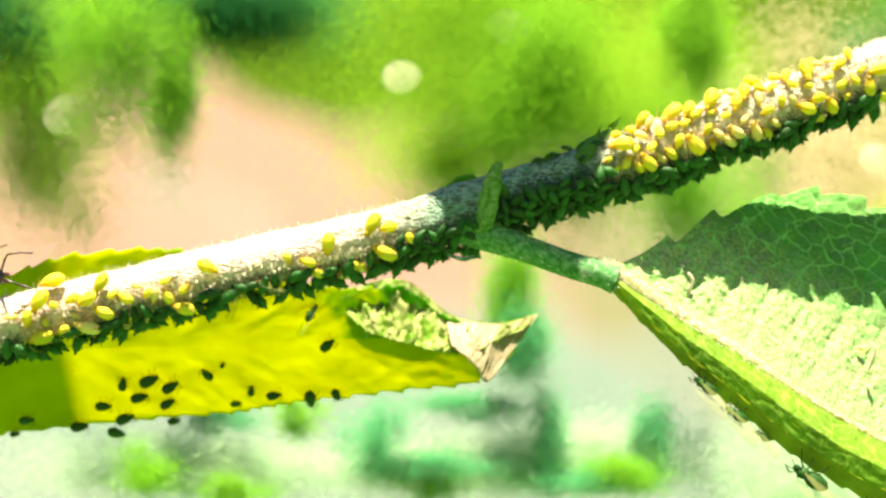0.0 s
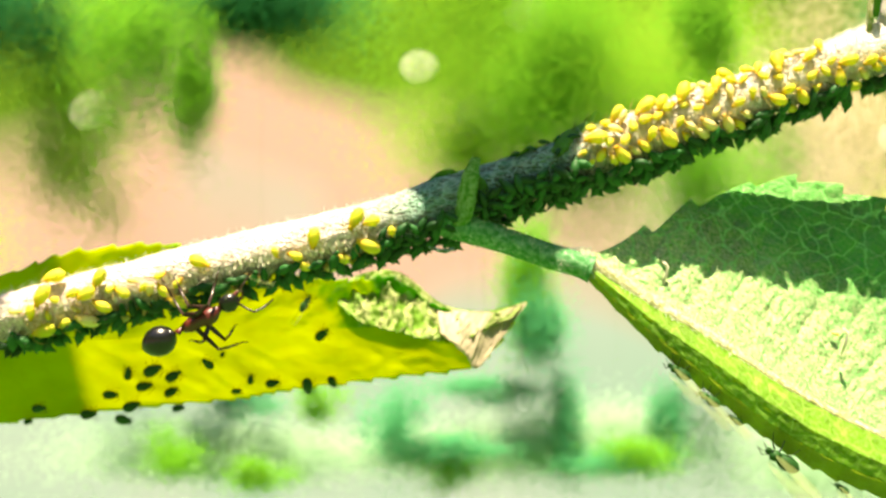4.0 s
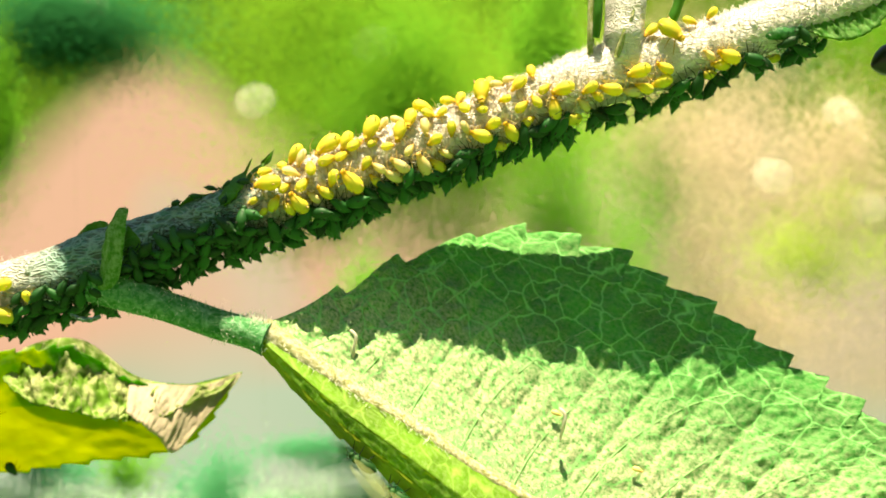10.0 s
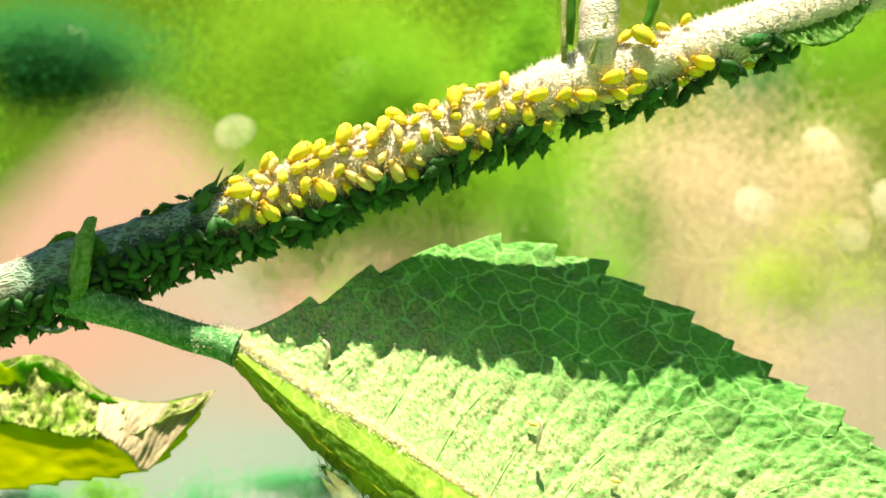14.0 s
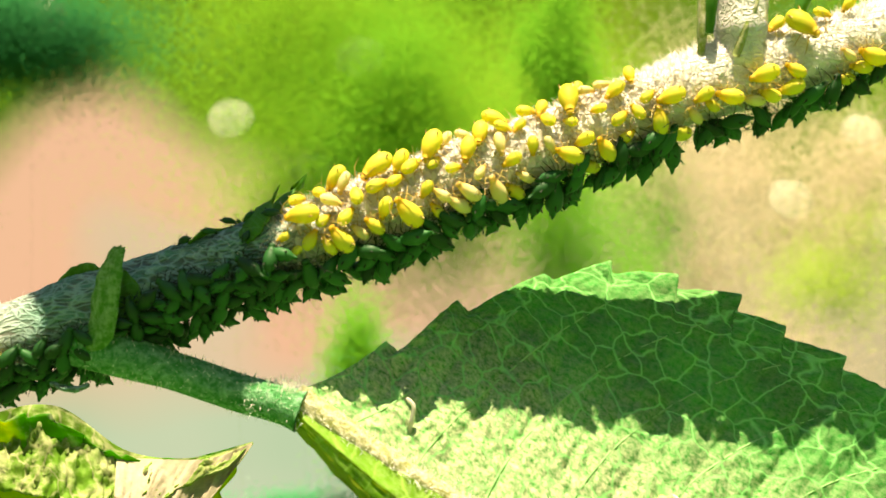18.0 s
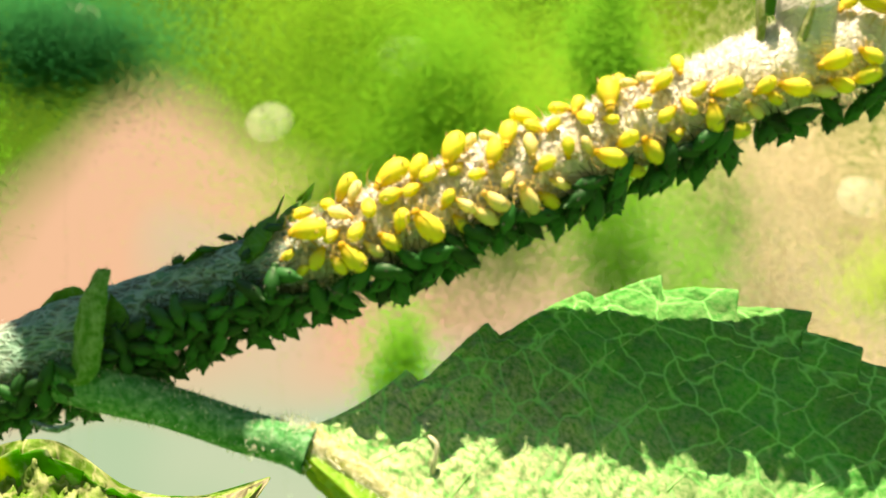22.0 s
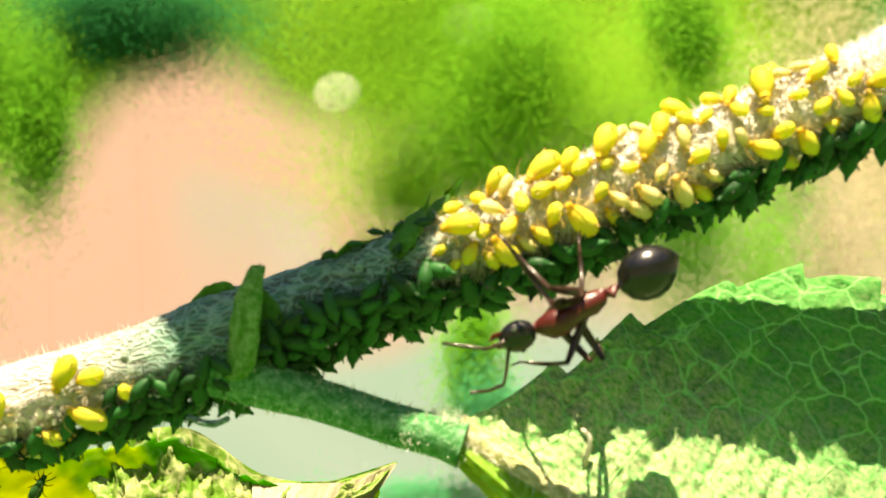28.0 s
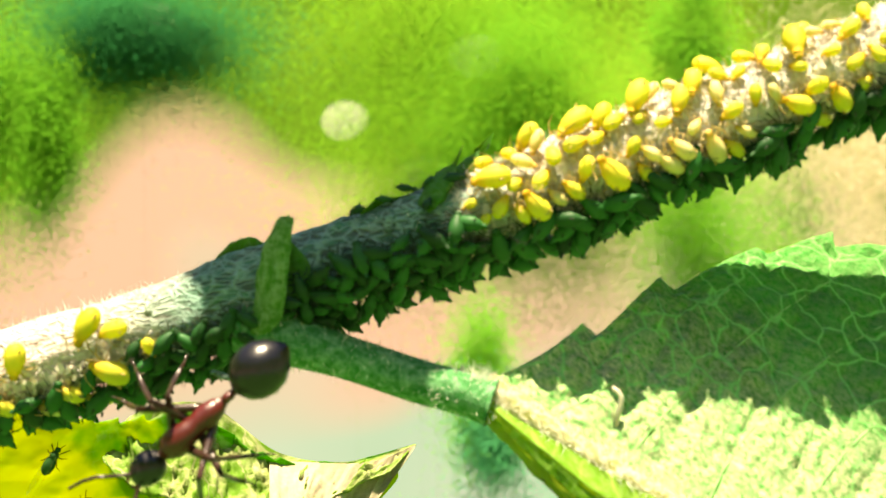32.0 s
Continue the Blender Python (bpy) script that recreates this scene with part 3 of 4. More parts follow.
def build_yellow_leaf():
    ob = thing("leaf", "thin yellow-green leaf glowing in the sun behind the twig", "leaf")
    part("upper_blade", blade(bmesh.new(), YELLOW_RIB, YELLOW_TOP, 26, 0.9, 12, 0.15, 170, 24, 0.12, 0.4), YELLOW_UPPER, ob)
    part("lower_blade", blade(bmesh.new(), YELLOW_RIB, YELLOW_FOOT, 26, 0.8, 12, 0.1, 170, 20, 0.12, 0.35), YELLOW_LEAF, ob)
    # the crumpled tip
    bm = bmesh.new()
    curl = [(-11, 12, -6.9), (-9.2, 12.5, -4.2), (-4.1, 13.6, -3.7), (1.1, 15.2, -7.7), (6.4, 16.8, -8.7), (11.2, 18.4, -7.7)]
    roll = [(-10.8, 10, -7), (-8.4, 9.4, -9.4), (-4, 10, -10.8), (-0.2, 11.4, -11.8), (3.6, 13.4, -11.7), (9.3, 16.4, -9.5)]
    part("curled_margin", blade(bm, curl, roll, 7, 0.5, 6, 1.3, 120, 26, 0.12, 2.2), CURLED, ob, "crumpled pale margin")
    upper = [(0.4, 14.6, -8.2), (3.4, 15.4, -8.5), (6.4, 16.4, -8.8), (8.7, 17.2, -8.6), (11.2, 18.2, -7.7)]
    lower = [(1, 11.2, -10.9), (2.5, 11.6, -12.2), (3.8, 12.6, -13.6), (5.5, 14, -15.1), (11.1, 18, -8)]
    part("folded_tip", blade(bmesh.new(), upper, lower, 5, 0.2, 4, 0.5, 60, 14, 0.12, 0.8), DRY_TIP, ob, "dry pinkish white tip folded over")


build_yellow_leaf()


def simple_leaf(name, label, base, tip, side, width, material, bend, teeth=14, tooth=0.5, stalk=None):
    """A whole leaf from base to tip, side pointing across it."""
    base, tip, side = Vector(base), Vector(tip), Vector(side).normalized()
    way = tip - base
    out = way.cross(side).normalized()
    mid = [base + way * u + out * bend * math.sin(math.pi * u) for u in (0, 0.2, 0.4, 0.6, 0.8, 1)]
    ob = thing(name, label, "leaf")
    for sign in (1, -1):
        edge = [m + side * sign * width * math.sin(math.pi * min(1, u ** 0.8)) + out * 0.12 * width * math.sin(math.pi * u) for m, u in zip(mid, (0, 0.2, 0.4, 0.6, 0.8, 1))]
        part("blade", blade(bmesh.new(), mid, edge, teeth, tooth, 9, 0.3, 80, 12), material, ob)
    part("midrib", tube(bmesh.new(), [spline(mid, k / 12) - out * 0.1 for k in range(13)], [0.4 - 0.28 * k / 12 for k in range(13)], 8), RIB, ob)
    if stalk:
        part("petiole", tube(bmesh.new(), [spline(stalk, k / 10) for k in range(11)], [0.75 - 0.2 * k / 10 for k in range(11)], 10), PETIOLE, ob)
    return ob


def build_ribbon(points, width, side, label, material=STRAP, tip=0.0, hollow=0.25):
    """A flat leafy strap along points, side pointing across it; tip is its width at the end as a share of the full width."""
    ob = thing("stipule", label, "stipule")
    side = Vector(side).normalized()
    bm = bmesh.new()
    uv = bm.loops.layers.uv.verify()
    rows = []
    for i in range(25):
        u = i / 24
        p = spline(points, u)
        way = (spline(points, min(u + 0.04, 1)) - spline(points, max(u - 0.04, 0))).normalized()
        face = way.cross(side).normalized()
        half = width * 0.5 * (0.55 + 0.45 * math.sin(math.pi * min(u * 0.9 + 0.1, 1))) * (1 if u < 0.7 else 1 - (1 - tip) * ((u - 0.7) / 0.3) ** 1.6)
        row = []
        for k in range(9):
            w = k / 4 - 1
            ragged = 0.06 * width * noise.noise((u * 9, w * 2, points[0][0]))
            row.append(bm.verts.new(p + side * (w * half + (ragged if abs(w) == 1 else 0)) + face * (hollow * half * w * w + ragged) + way * (0.12 * width * noise.noise((w * 3, u, 4)) if i == 24 else 0)))
        rows.append(row)
    for i in range(24):
        for k in range(8):
            f = bm.faces.new((rows[i][k], rows[i + 1][k], rows[i + 1][k + 1], rows[i][k + 1]))
            for loop, (a, b) in zip(f.loops, ((i, k), (i + 1, k), (i + 1, k + 1), (i, k + 1))):
                loop[uv].uv = (a * 0.35, b * width / 8)
    part("strap", thick(bm, 0.16), material, ob)
    return ob


def build_stipule(base, bends, radius, label, material=STRAP):
    ob = thing("stipule", label, "stipule")
    pts = [Vector(base)] + [Vector(p) for p in bends]
    n = 16
    part("strap", tube(bmesh.new(), [spline(pts, k / n) for k in range(n + 1)], [radius * (0.75 + 0.35 * math.sin(math.pi * k / n)) * (1 if k < n else 0.55) * (1 + 0.2 * noise.noise((k * 0.7, base[0], base[2]))) for k in range(n + 1)], 10, 0.6), material, ob)
    return ob


build_ribbon([(3, -3.4, 1.5), (3.9, -3.9, 2.2), (4.4, -4.2, 4), (4.7, -4.4, 5.8), (5.1, -4.3, 7.4), (5.6, -4, 8.7)], 2.1, (1, -0.25, -0.12), "narrow green strap curving up over the twig", STRAP, 0.75)
build_ribbon([(5.7, -3.1, 3.5), (6, -3.2, 4.5), (6, -3.2, 5.7), (5.7, -3, 7.1)], 1.7, (1, -0.1, 0), "dark green scale beside the strap", YOUNG_LEAF, 0.1)
build_stipule((0.6, -3, -0.6), [(1.5, -3.4, -0.9), (2.4, -3.4, -1), (3.2, -3.2, -0.7)], 0.35, "dry brown scale at the leaf stalk", BARK)
build_ribbon([(3.4, -1, 6.8), (2.7, -0.8, 7), (1.6, -0.6, 6.9), (0.4, -0.4, 6.3)], 1.5, (0.3, -0.6, 0.9), "dark green scale on top of the twig", YOUNG_LEAF, 0.2)
build_stipule((10, -0.4, 8.6), [(11.5, -0.6, 9.4), (12.6, -0.6, 9.8)], 0.4, "dry scale on top of the twig", BARK)
build_ribbon([(13.8, -2.2, 9), (14.4, -2.2, 9.8), (15.1, -1.8, 10.8), (15.8, -1.2, 11.6)], 1.8, (0.6, -0.6, -0.4), "broad dark scale on the shaded twig", YOUNG_LEAF, 0.15)
build_ribbon([(15.5, -1, 10.7), (16.1, -1, 11.3), (16.6, -0.8, 11.9), (17.4, -0.6, 12.6)], 1.5, (0.6, -0.7, -0.3), "pointed green scale on top of the twig", YOUNG_LEAF, 0.0)
build_ribbon([(16.2, -0.6, 10.8), (17.3, -0.6, 11.3), (18.2, -0.4, 11.7), (19.4, -0.2, 12.5)], 1.3, (0.3, -0.8, -0.3), "pointed green scale on top of the twig", YOUNG_LEAF, 0.0)
build_ribbon([(9.7, -1, 8.8), (10.8, -0.8, 9.7), (12, -0.5, 9.7), (13.6, -0.2, 10.2)], 1.2, (0.2, -0.8, 0.5), "dark green scale on the shaded twig", YOUNG_LEAF, 0.1)
for dx, dz, label in ((0, 0, "dry white hook on the leaf"), (18, -7, "small dry scrap on the leaf")):
    build_stipule((25.0 + dx, -1.2 - dx * 0.1, -5.2 + dz), [(25.2 + dx, -2 - dx * 0.1, -4.2 + dz), (25.4 + dx, -2.2 - dx * 0.1, -3.0 + dz), (24.9 + dx, -2.2 - dx * 0.1, -2.4 + dz)], 0.25, label, SKIN_SHED)

# the upper node: a leaf stalk going up, strips beside it, and the next leaf
simple_leaf("leaf", "green leaf with a pale rib at the upper node", (63.8, -1.6, 23.6), (75, -1.6, 28.4), (0.32, -0.5, -0.8), 3.8, YOUNG_LEAF, 0.8, 10, 0.2, [(61, -1, 22.9), (63, -1.7, 22.7), (65, -1.6, 22.7)])
build_stipule((49.6, -0.6, 19.8), [(49.6, -0.9, 22.5), (49.9, -0.9, 26.5), (50.6, -0.8, 32)], 2.8, "thick white downy stalk at the upper node", BARK)
build_stipule((46.5, -1.6, 20.8), [(46.6, -2, 23), (46.8, -2, 27), (47.2, -1.8, 31)], 0.5, "white downy strap at the upper node", RIB)
build_stipule((47.0, -2.2, 22.6), [(47.2, -2.6, 25), (47.4, -2.5, 28), (47.7, -2.2, 32)], 0.65, "dark green strap at the upper node", YOUNG_LEAF)
build_stipule((48.7, -2.8, 20.8), [(49.3, -3.2, 22.6), (50, -3.1, 24.4), (50.8, -2.6, 27)], 0.6, "yellow-green strap at the upper node", RIB)
build_stipule((53.2, -0.8, 23), [(54.2, -1.0, 25), (54.8, -1, 27.4), (54.2, -0.4, 30)], 0.75, "curled green strap at the upper node", YOUNG_LEAF)

# leaves higher on the twig, above the view, that shade it
simple_leaf("leaf", "green leaf higher up that shades the twig", (7.7, -1.5, 60), (7.7, -21.5, 62), (1, 0, 0.05), 9.9, LEAF, 1.5, 14, 0.5)
simple_leaf("leaf", "green leaf higher up that shades the twig end", (-79, -81, 250), (-43.6, -4, 248), (1, -0.46, 0.05), 18.5, LEAF, 1.5, 14, 0.6)


# ---- aphids ----
def build_aphid(skin, limb, label, plump=1.0, group="aphids on the twig", category="aphid", tail=0.0):
    """An aphid 1.7 mm long with its feet on z = 0, facing +x."""
    ob = thing("aphid", label, category, group=group)
    xs = (-0.87 - tail, -0.83, -0.72, -0.5, -0.2, 0.12, 0.38, 0.54)
    rs = (0.07, 0.2, 0.34, 0.46, 0.49, 0.42, 0.3, 0.2)
    part("abdomen", tube(bmesh.new(), [(x, 0, 0.52 + 0.05 * math.cos(2 * x)) for x in xs], [r * plump for r in rs], 12, 0.9), skin, ob)
    head = part("head", egg(bmesh.new(), (0.6, 0, 0.48), (0.17, 0.21, 0.16)), skin, ob)
    for s in (1, -1):
        part("eye", egg(bmesh.new(), (0.64, 0.19 * s, 0.53), (0.05, 0.045, 0.05), None, 1), LIMB_DARK, head, "dark eye")
        part("antenna", tube(bmesh.new(), [(0.72, 0.1 * s, 0.52), (0.85, 0.25 * s, 0.68), (0.6, 0.5 * s, 0.88), (0.2, 0.66 * s, 1.0)], [0.028, 0.024, 0.02, 0.012], 4), limb, ob)
        part("cornicle", tube(bmesh.new(), [(-0.5, 0.27 * s, 0.8), (-0.6, 0.31 * s, 0.86), (-0.68, 0.33 * s, 0.89)], [0.05, 0.04, 0.03], 5), limb, ob)
        for x, dx in ((0.4, 0.38), (0.2, 0.0), (0.02, -0.5)):
            part("leg", tube(bmesh.new(), [(x, 0.24 * s, 0.42), (x + dx * 0.5, 0.5 * s, 0.5), (x + dx * 0.85, 0.66 * s, 0.2), (x + dx, 0.74 * s, -0.02)], [0.036, 0.028, 0.022, 0.016], 4), limb, ob)
    return ob


def sit(place, out, ahead, size, tilt):
    """A pose on a surface: out is up for the animal, tilt lifts its tail."""
    z = out.normalized()
    x = (ahead - z * ahead.dot(z)).normalized()
    y = z.cross(x)
    m = Matrix((x, y, z)).transposed().to_4x4()
    head = Matrix.Translation((0.6 * MM * size, 0, 0))
    return Matrix.Translation(place * MM) @ m @ head @ Matrix.Rotation(radians(tilt), 4, "Y") @ head.inverted() @ Matrix.Scale(size, 4)


def clone(template, m, used):
    """The first one is the template itself, the others are its copies."""
    if template.name in used:
        return copy_thing(template, m @ Matrix.Diagonal([1 / k for k in template.scale] + [1]))
    used.add(template.name)
    template.matrix_basis = m
    return template


yellow = build_aphid(APHID_YELLOW, LIMB_PALE, "plump yellow aphid sucking on the sunlit twig", 0.94)
pale = build_aphid(APHID_PALE, LIMB_PALE, "cream young aphid on the sunlit twig", 0.82)
green = build_aphid(APHID_GREEN, LIMB_DARK, "green aphid on the shaded side of the twig", 0.82, tail=0.25)
olive = build_aphid(APHID_OLIVE, LIMB_PALE, "large olive-yellow aphid standing out from the twig", 0.9)
dark = build_aphid(APHID_DARK, LIMB_DARK, "dark aphid under the yellow leaf", 1.0, "aphids on the yellow leaf")
used = set()

# millimetres along, degrees round the twig, degrees of the way the head points, size
COLONY_LOW = [(-39.1, 53, -164, 1.5), (-40.3, 19, -117, 1.5), (-42, -6, -98, 1.04), (-41.3, -43, -156, 1.6), (-37.2, 11, -153, 0.97), (-35.8, 3, -151, 1.3), (-34.1, 25, -114, 1.34),
              (-34.6, -25, 149, 1.26), (-36.5, -44, 153, 1.55), (-39, -44, -135, 1.14), (-33.6, -70, 151, 1.12), (-31.6, -72, 149, 0.93), (-32.1, -11, 153, 1.04), (-29.9, -12, -139, 0.81),
              (-29.3, -18, -107, 1), (-28.2, -26, 117, 1), (-27, -57, 148, 1.45)]
COLONY_SPARSE = [(-23.6, 8, -27, 1.31), (-21.2, -90, 128, 0.87), (-20.2, -89, 141, 0.92), (-15.8, -10, -71, 0.74), (-13.9, -24, 158, 0.94), (-13.4, -50, 129, 1), (-11.5, 2, -100, 1.34),
                 (-6.9, 16, -115, 1.46), (-5.4, 6, -162, 1.13), (-6.2, -35, 149, 1.5), (-10.8, -73, 149, 1.31), (-9.3, -55, 130, 1.1), (-8.1, -89, 133, 1.21), (-4.9, -81, 135, 0.6), (-3.6, -23, -66, 0.84)]
COLONY_MID = [(18.5, 23, -175, 1.43), (16.8, 6, -149, 0.6), (17.3, -17, -141, 0.6), (21.8, 81, -124, 1.29), (24.2, 52, -117, 1.52), (26, 69, -105, 1.18), (28.3, 70, -98, 1.55), (29.3, 82, -105, 0.91),
              (23.8, -3, -112, 0.95), (25.1, -18, 129, 1.43), (22.7, -20, 140, 0.94), (20.4, -20, 127, 1.27), (19.5, -25, 124, 0.85), (21.7, -22, 137, 0.83), (30.2, 28, -98, 1.13), (31.4, 46, -88, 1.13), (32.3, 21, -80, 0.95)]
COLONY_INNER = [(32.4, 84, -47, 1.21), (34, 40, -118, 0.7), (34.3, 4, -90, 0.8), (35.4, -3, -62, 0.8), (36.4, -23, 157, 1.17), (37.5, -54, 151, 0.9), (38.8, -35, 122, 1.15), (37.7, 44, -81, 1.5), (38.7, 86, -87, 1.0),
                (40.8, 36, -128, 1.01), (31.1, -34, 114, 1.28), (32.2, -47, 129, 0.96), (33.2, -33, 150, 0.8), (29.3, -23, 140, 1.16), (28.4, -34, 143, 1.12), (26.9, -33, 127, 0.8), (27.6, -16, 146, 0.85), (26.7, -1, -122, 0.8)]
COLONY_HIGH = [(43.9, -3, -162, 1.19), (42.7, -27, 100, 1.15), (43.7, -56, 167, 1.17), (46, -18, -146, 0.91), (46.4, -36, 136, 0.75), (45.1, -42, 126, 0.87), (47.7, -29, 163, 1.14), (49.4, -44, 161, 0.95), (50.6, -43, 148, 0.97),
               (50.3, -15, -162, 1.21), (52.6, -20, 146, 0.93), (52.2, -39, -152, 1.11)]
COLONY_TOP = [(56.1, -57, 150, 0.91), (57.2, -45, 161, 0.98), (58, -32, 150, 1.22), (56.5, -21, 136, 0.72), (53.9, 34, -53, 1.55), (52.4, 50, -120, 0.9), (55.8, 79, -37, 0.81), (58.3, 79, -141, 0.83), (59.2, -98, 49, 0.6), (62, -97, 158, 0.88)]
OLIVE = (37.7, 53.9, -41.3, -34.1, -6.9)
PALE = (29.3, 32.3, 31.1, 28.4, 21.7, 35.4, 27.6, -36.5, -33.6, -31.6, -21.2, -10.8, -29.3, 33.2, 49.4, 56.5, 45.1)
taken = []
for colony in (COLONY_LOW, COLONY_SPARSE, COLONY_MID, COLONY_INNER, COLONY_HIGH, COLONY_TOP):
    for x, angle, turn, size in colony:
        edge = angle > 60
        place, out, along = on_twig(x, angle - 20 if edge else angle)
        ahead = Vector((math.cos(radians(turn)), 0.15, math.sin(radians(turn))))
        rise = rng.uniform(26, 36) if edge else rng.uniform(6, 14)
        kind = olive if x in OLIVE else (pale if x in PALE else yellow)
        clone(kind, sit(place, out, ahead, size * (1.02 if edge else 1.12), rise), used)
        taken.append((x, angle))


def free(x, angle, gap):
    for a, b in taken:
        if (a - x) ** 2 + ((b - angle) * 0.047) ** 2 < gap * gap:
            return False
    return True


unseen = []


def crowd(x0, x1, a0, a1, count, gap, kinds, sizes, tries=6000):
    made = 0
    for _ in range(tries):
        if made == count:
            break
        x, angle = rng.uniform(x0, x1), rng.uniform(a0, a1)
        if not free(x, angle, gap):
            continue
        place, out, along = on_twig(x, angle)
        ahead = along * rng.uniform(-1, 1) + Vector((0, rng.uniform(-0.5, 0.2), rng.uniform(-0.4, 1)))
        if angle < -84:
            unseen.append(sit(place, out, ahead, rng.uniform(*sizes), rng.uniform(25, 72)))
            taken.append((x, angle))
            made += 1
            continue
        clone(rng.choice(kinds), sit(place, out, ahead, rng.uniform(*sizes), rng.uniform(25, 65) if angle < -65 else rng.uniform(5, 34)), used)
        taken.append((x, angle))
        made += 1


crowd(-47, -4, -125, -42, 100, 0.9, (green,), (1.1, 1.6))
crowd(5, 17, -120, -8, 95, 0.75, (green,), (0.85, 1.35))
crowd(-5, 5, -120, -20, 62, 0.8, (green,), (0.85, 1.3))
crowd(15, 44, -125, -42, 90, 0.9, (green,), (1.1, 1.6))
crowd(44, 66, -125, -45, 42, 1.1, (green,), (1.05, 1.5))
crowd(18, 43, -36, 62, 30, 1.2, (yellow, yellow, pale), (0.75, 1.1))
crowd(-44, -26, -45, 15, 8, 1.3, (yellow, pale), (0.65, 0.9))
crowd(10, 17, 20, 70, 6, 1.4, (green,), (0.6, 0.9))

# the dense underside of the colonies
verts, faces = [], []
for m in unseen:
    for ob in green.children:
        start = len(verts)
        verts.extend(m @ v.co for v in ob.data.vertices)
        faces.extend([start + k for k in f.vertices] for f in ob.data.polygons)
me = bpy.data.meshes.new("aphid_crowd")
me.from_pydata(verts, [], faces)
me.shade_smooth()
me.materials.append(APHID_GREEN)
tagged(new("aphid_crowd", me), "dense crowd of dark aphids under the twig", "aphids", kind="stuff")

# shed skins among the colonies
bm = bmesh.new()
for _ in range(800):
    x = rng.choice((rng.uniform(17, 46), rng.uniform(17, 46), rng.uniform(-46, -20), rng.uniform(17, 42), rng.uniform(-20, -3)))
    low, high = (-62, 85) if x > 17 else ((-55, 5) if x < -15 else (-60, -20))
    place, out, along = on_twig(x, rng.uniform(low, high), rng.uniform(-0.05, 0.35))
    turn = (out + Vector((rng.uniform(-0.7, 0.7), rng.uniform(-0.7, 0.7), rng.uniform(-0.7, 0.7)))).to_track_quat("Z", "X").to_matrix()
    s = rng.uniform(0.14, 0.42)
    rim = [bm.verts.new(place + turn @ Vector((s * math.cos(a), 0.65 * s * math.sin(a), 0.3 * s * math.cos(2 * a)))) for a in (k * math.tau / 7 for k in range(7))]
    top = bm.verts.new(place + turn @ Vector((0, 0, 0.3 * s)))
    for k in range(7):
        bm.faces.new((rim[k - 1], rim[k], top))
tagged(part("shed_skins", bm, SKIN_SHED), "white shed aphid skins scattered on the twig", "shed skins", kind="stuff")


# dark aphids under the yellow leaf
def yellow_point(x, z):
    u = (x + 63) / 74
    rib, foot, top = spline(YELLOW_RIB, u), spline(YELLOW_FOOT, u), spline(YELLOW_TOP, u)
    y = float(np.interp(z, [foot.z, rib.z, top.z], [foot.y, rib.y, top.y]))
    return Vector((x, y - 0.3, z))


for x, z, turn, size in ((-36.7, -15.3, 1.4, 1), (-33.6, -14.8, 0.4, 1.4), (-31.3, -15.6, 0.5, 1.25), (-35, -16.9, 0.15, 1.2), (-31.9, -17.7, 0.5, 1.1), (-39.3, -18, -0.1, 1.1), (-27, -14.2, 2.4, 1), (-22.2, -16.3, 1.4, 0.8), (-19.6, -16.8, 0.1, 1.05), (-24.1, -17.9, 0, 0.75), (-13.1, -10.7, 0.7, 1.15), (-48.3, -19.7, 0, 1), (-42.4, -20.5, 0, 1.2), (-38.1, -21.2, -0.4, 1.2), (-15.4, -17.2, -1.5, 1.3), (-12.4, -16.8, -1.2, 1), (-37, -19.5, 0.3, 1.3), (-31.4, -19.9, 0.1, 0.9), (-25.2, -13.2, 1.2, 0.5), (-50, -21.5, 0.1, 0.7)):
    clone(dark, sit(yellow_point(x, z), Vector((0, -1, -0.35)), Vector((math.cos(turn), 0, math.sin(turn))), size * 1.05, 6), used)


def build_winged(label, m, skin, dangle):
    """A winged aphid, wings folded like a roof or hanging down."""
    ob = thing("winged_aphid", label, "aphid", m, "winged aphids")
    part("abdomen", tube(bmesh.new(), [(-0.8, 0, 0.5), (-0.6, 0, 0.52), (-0.2, 0, 0.54), (0.1, 0, 0.52), (0.4, 0, 0.5)], [0.08, 0.28, 0.36, 0.3, 0.16], 12), skin, ob)
    part("thorax", egg(bmesh.new(), (0.42, 0, 0.55), (0.3, 0.27, 0.26)), skin, ob)
    part("head", egg(bmesh.new(), (0.78, 0, 0.5), (0.15, 0.18, 0.14)), skin, ob)
    for s in (1, -1):
        bm = bmesh.new()
        rim = []
        for k in range(18):
            a = k / 18 * math.tau
            u, w = -1.1 + 1.35 * math.cos(a), 0.46 * math.sin(a) * (1.2 - 0.35 * math.cos(a))
            p = Vector((u + 0.3, (0.12 + dangle * 0.25) * s, 0.75 + w * 0.8 + 0.1 * math.cos(a)))
            rim.append(bm.verts.new(p + Vector((0, 0.12 * s * w, dangle * 0.7 * (1 - math.cos(a))))))
        bm.faces.new(rim)
        part("wing", thick(bm, 0.02), WING, ob, "clear veined wing")
        part("antenna", tube(bmesh.new(), [(0.88, 0.08 * s, 0.55), (1.05, 0.16 * s, 0.55), (1.25, 0.25 * s, 0.45)], [0.025, 0.02, 0.012], 4), LIMB_DARK, ob)
        for x, dx in ((0.6, 0.5), (0.4, 0.05), (0.2, -0.6)):
            part("leg", tube(bmesh.new(), [(x, 0.2 * s, 0.42), (x + dx * 0.5, 0.42 * s, 0.5), (x + dx * 0.9, 0.6 * s, -0.02)], [0.04, 0.03, 0.02], 4), LIMB_DARK, ob)
    return ob


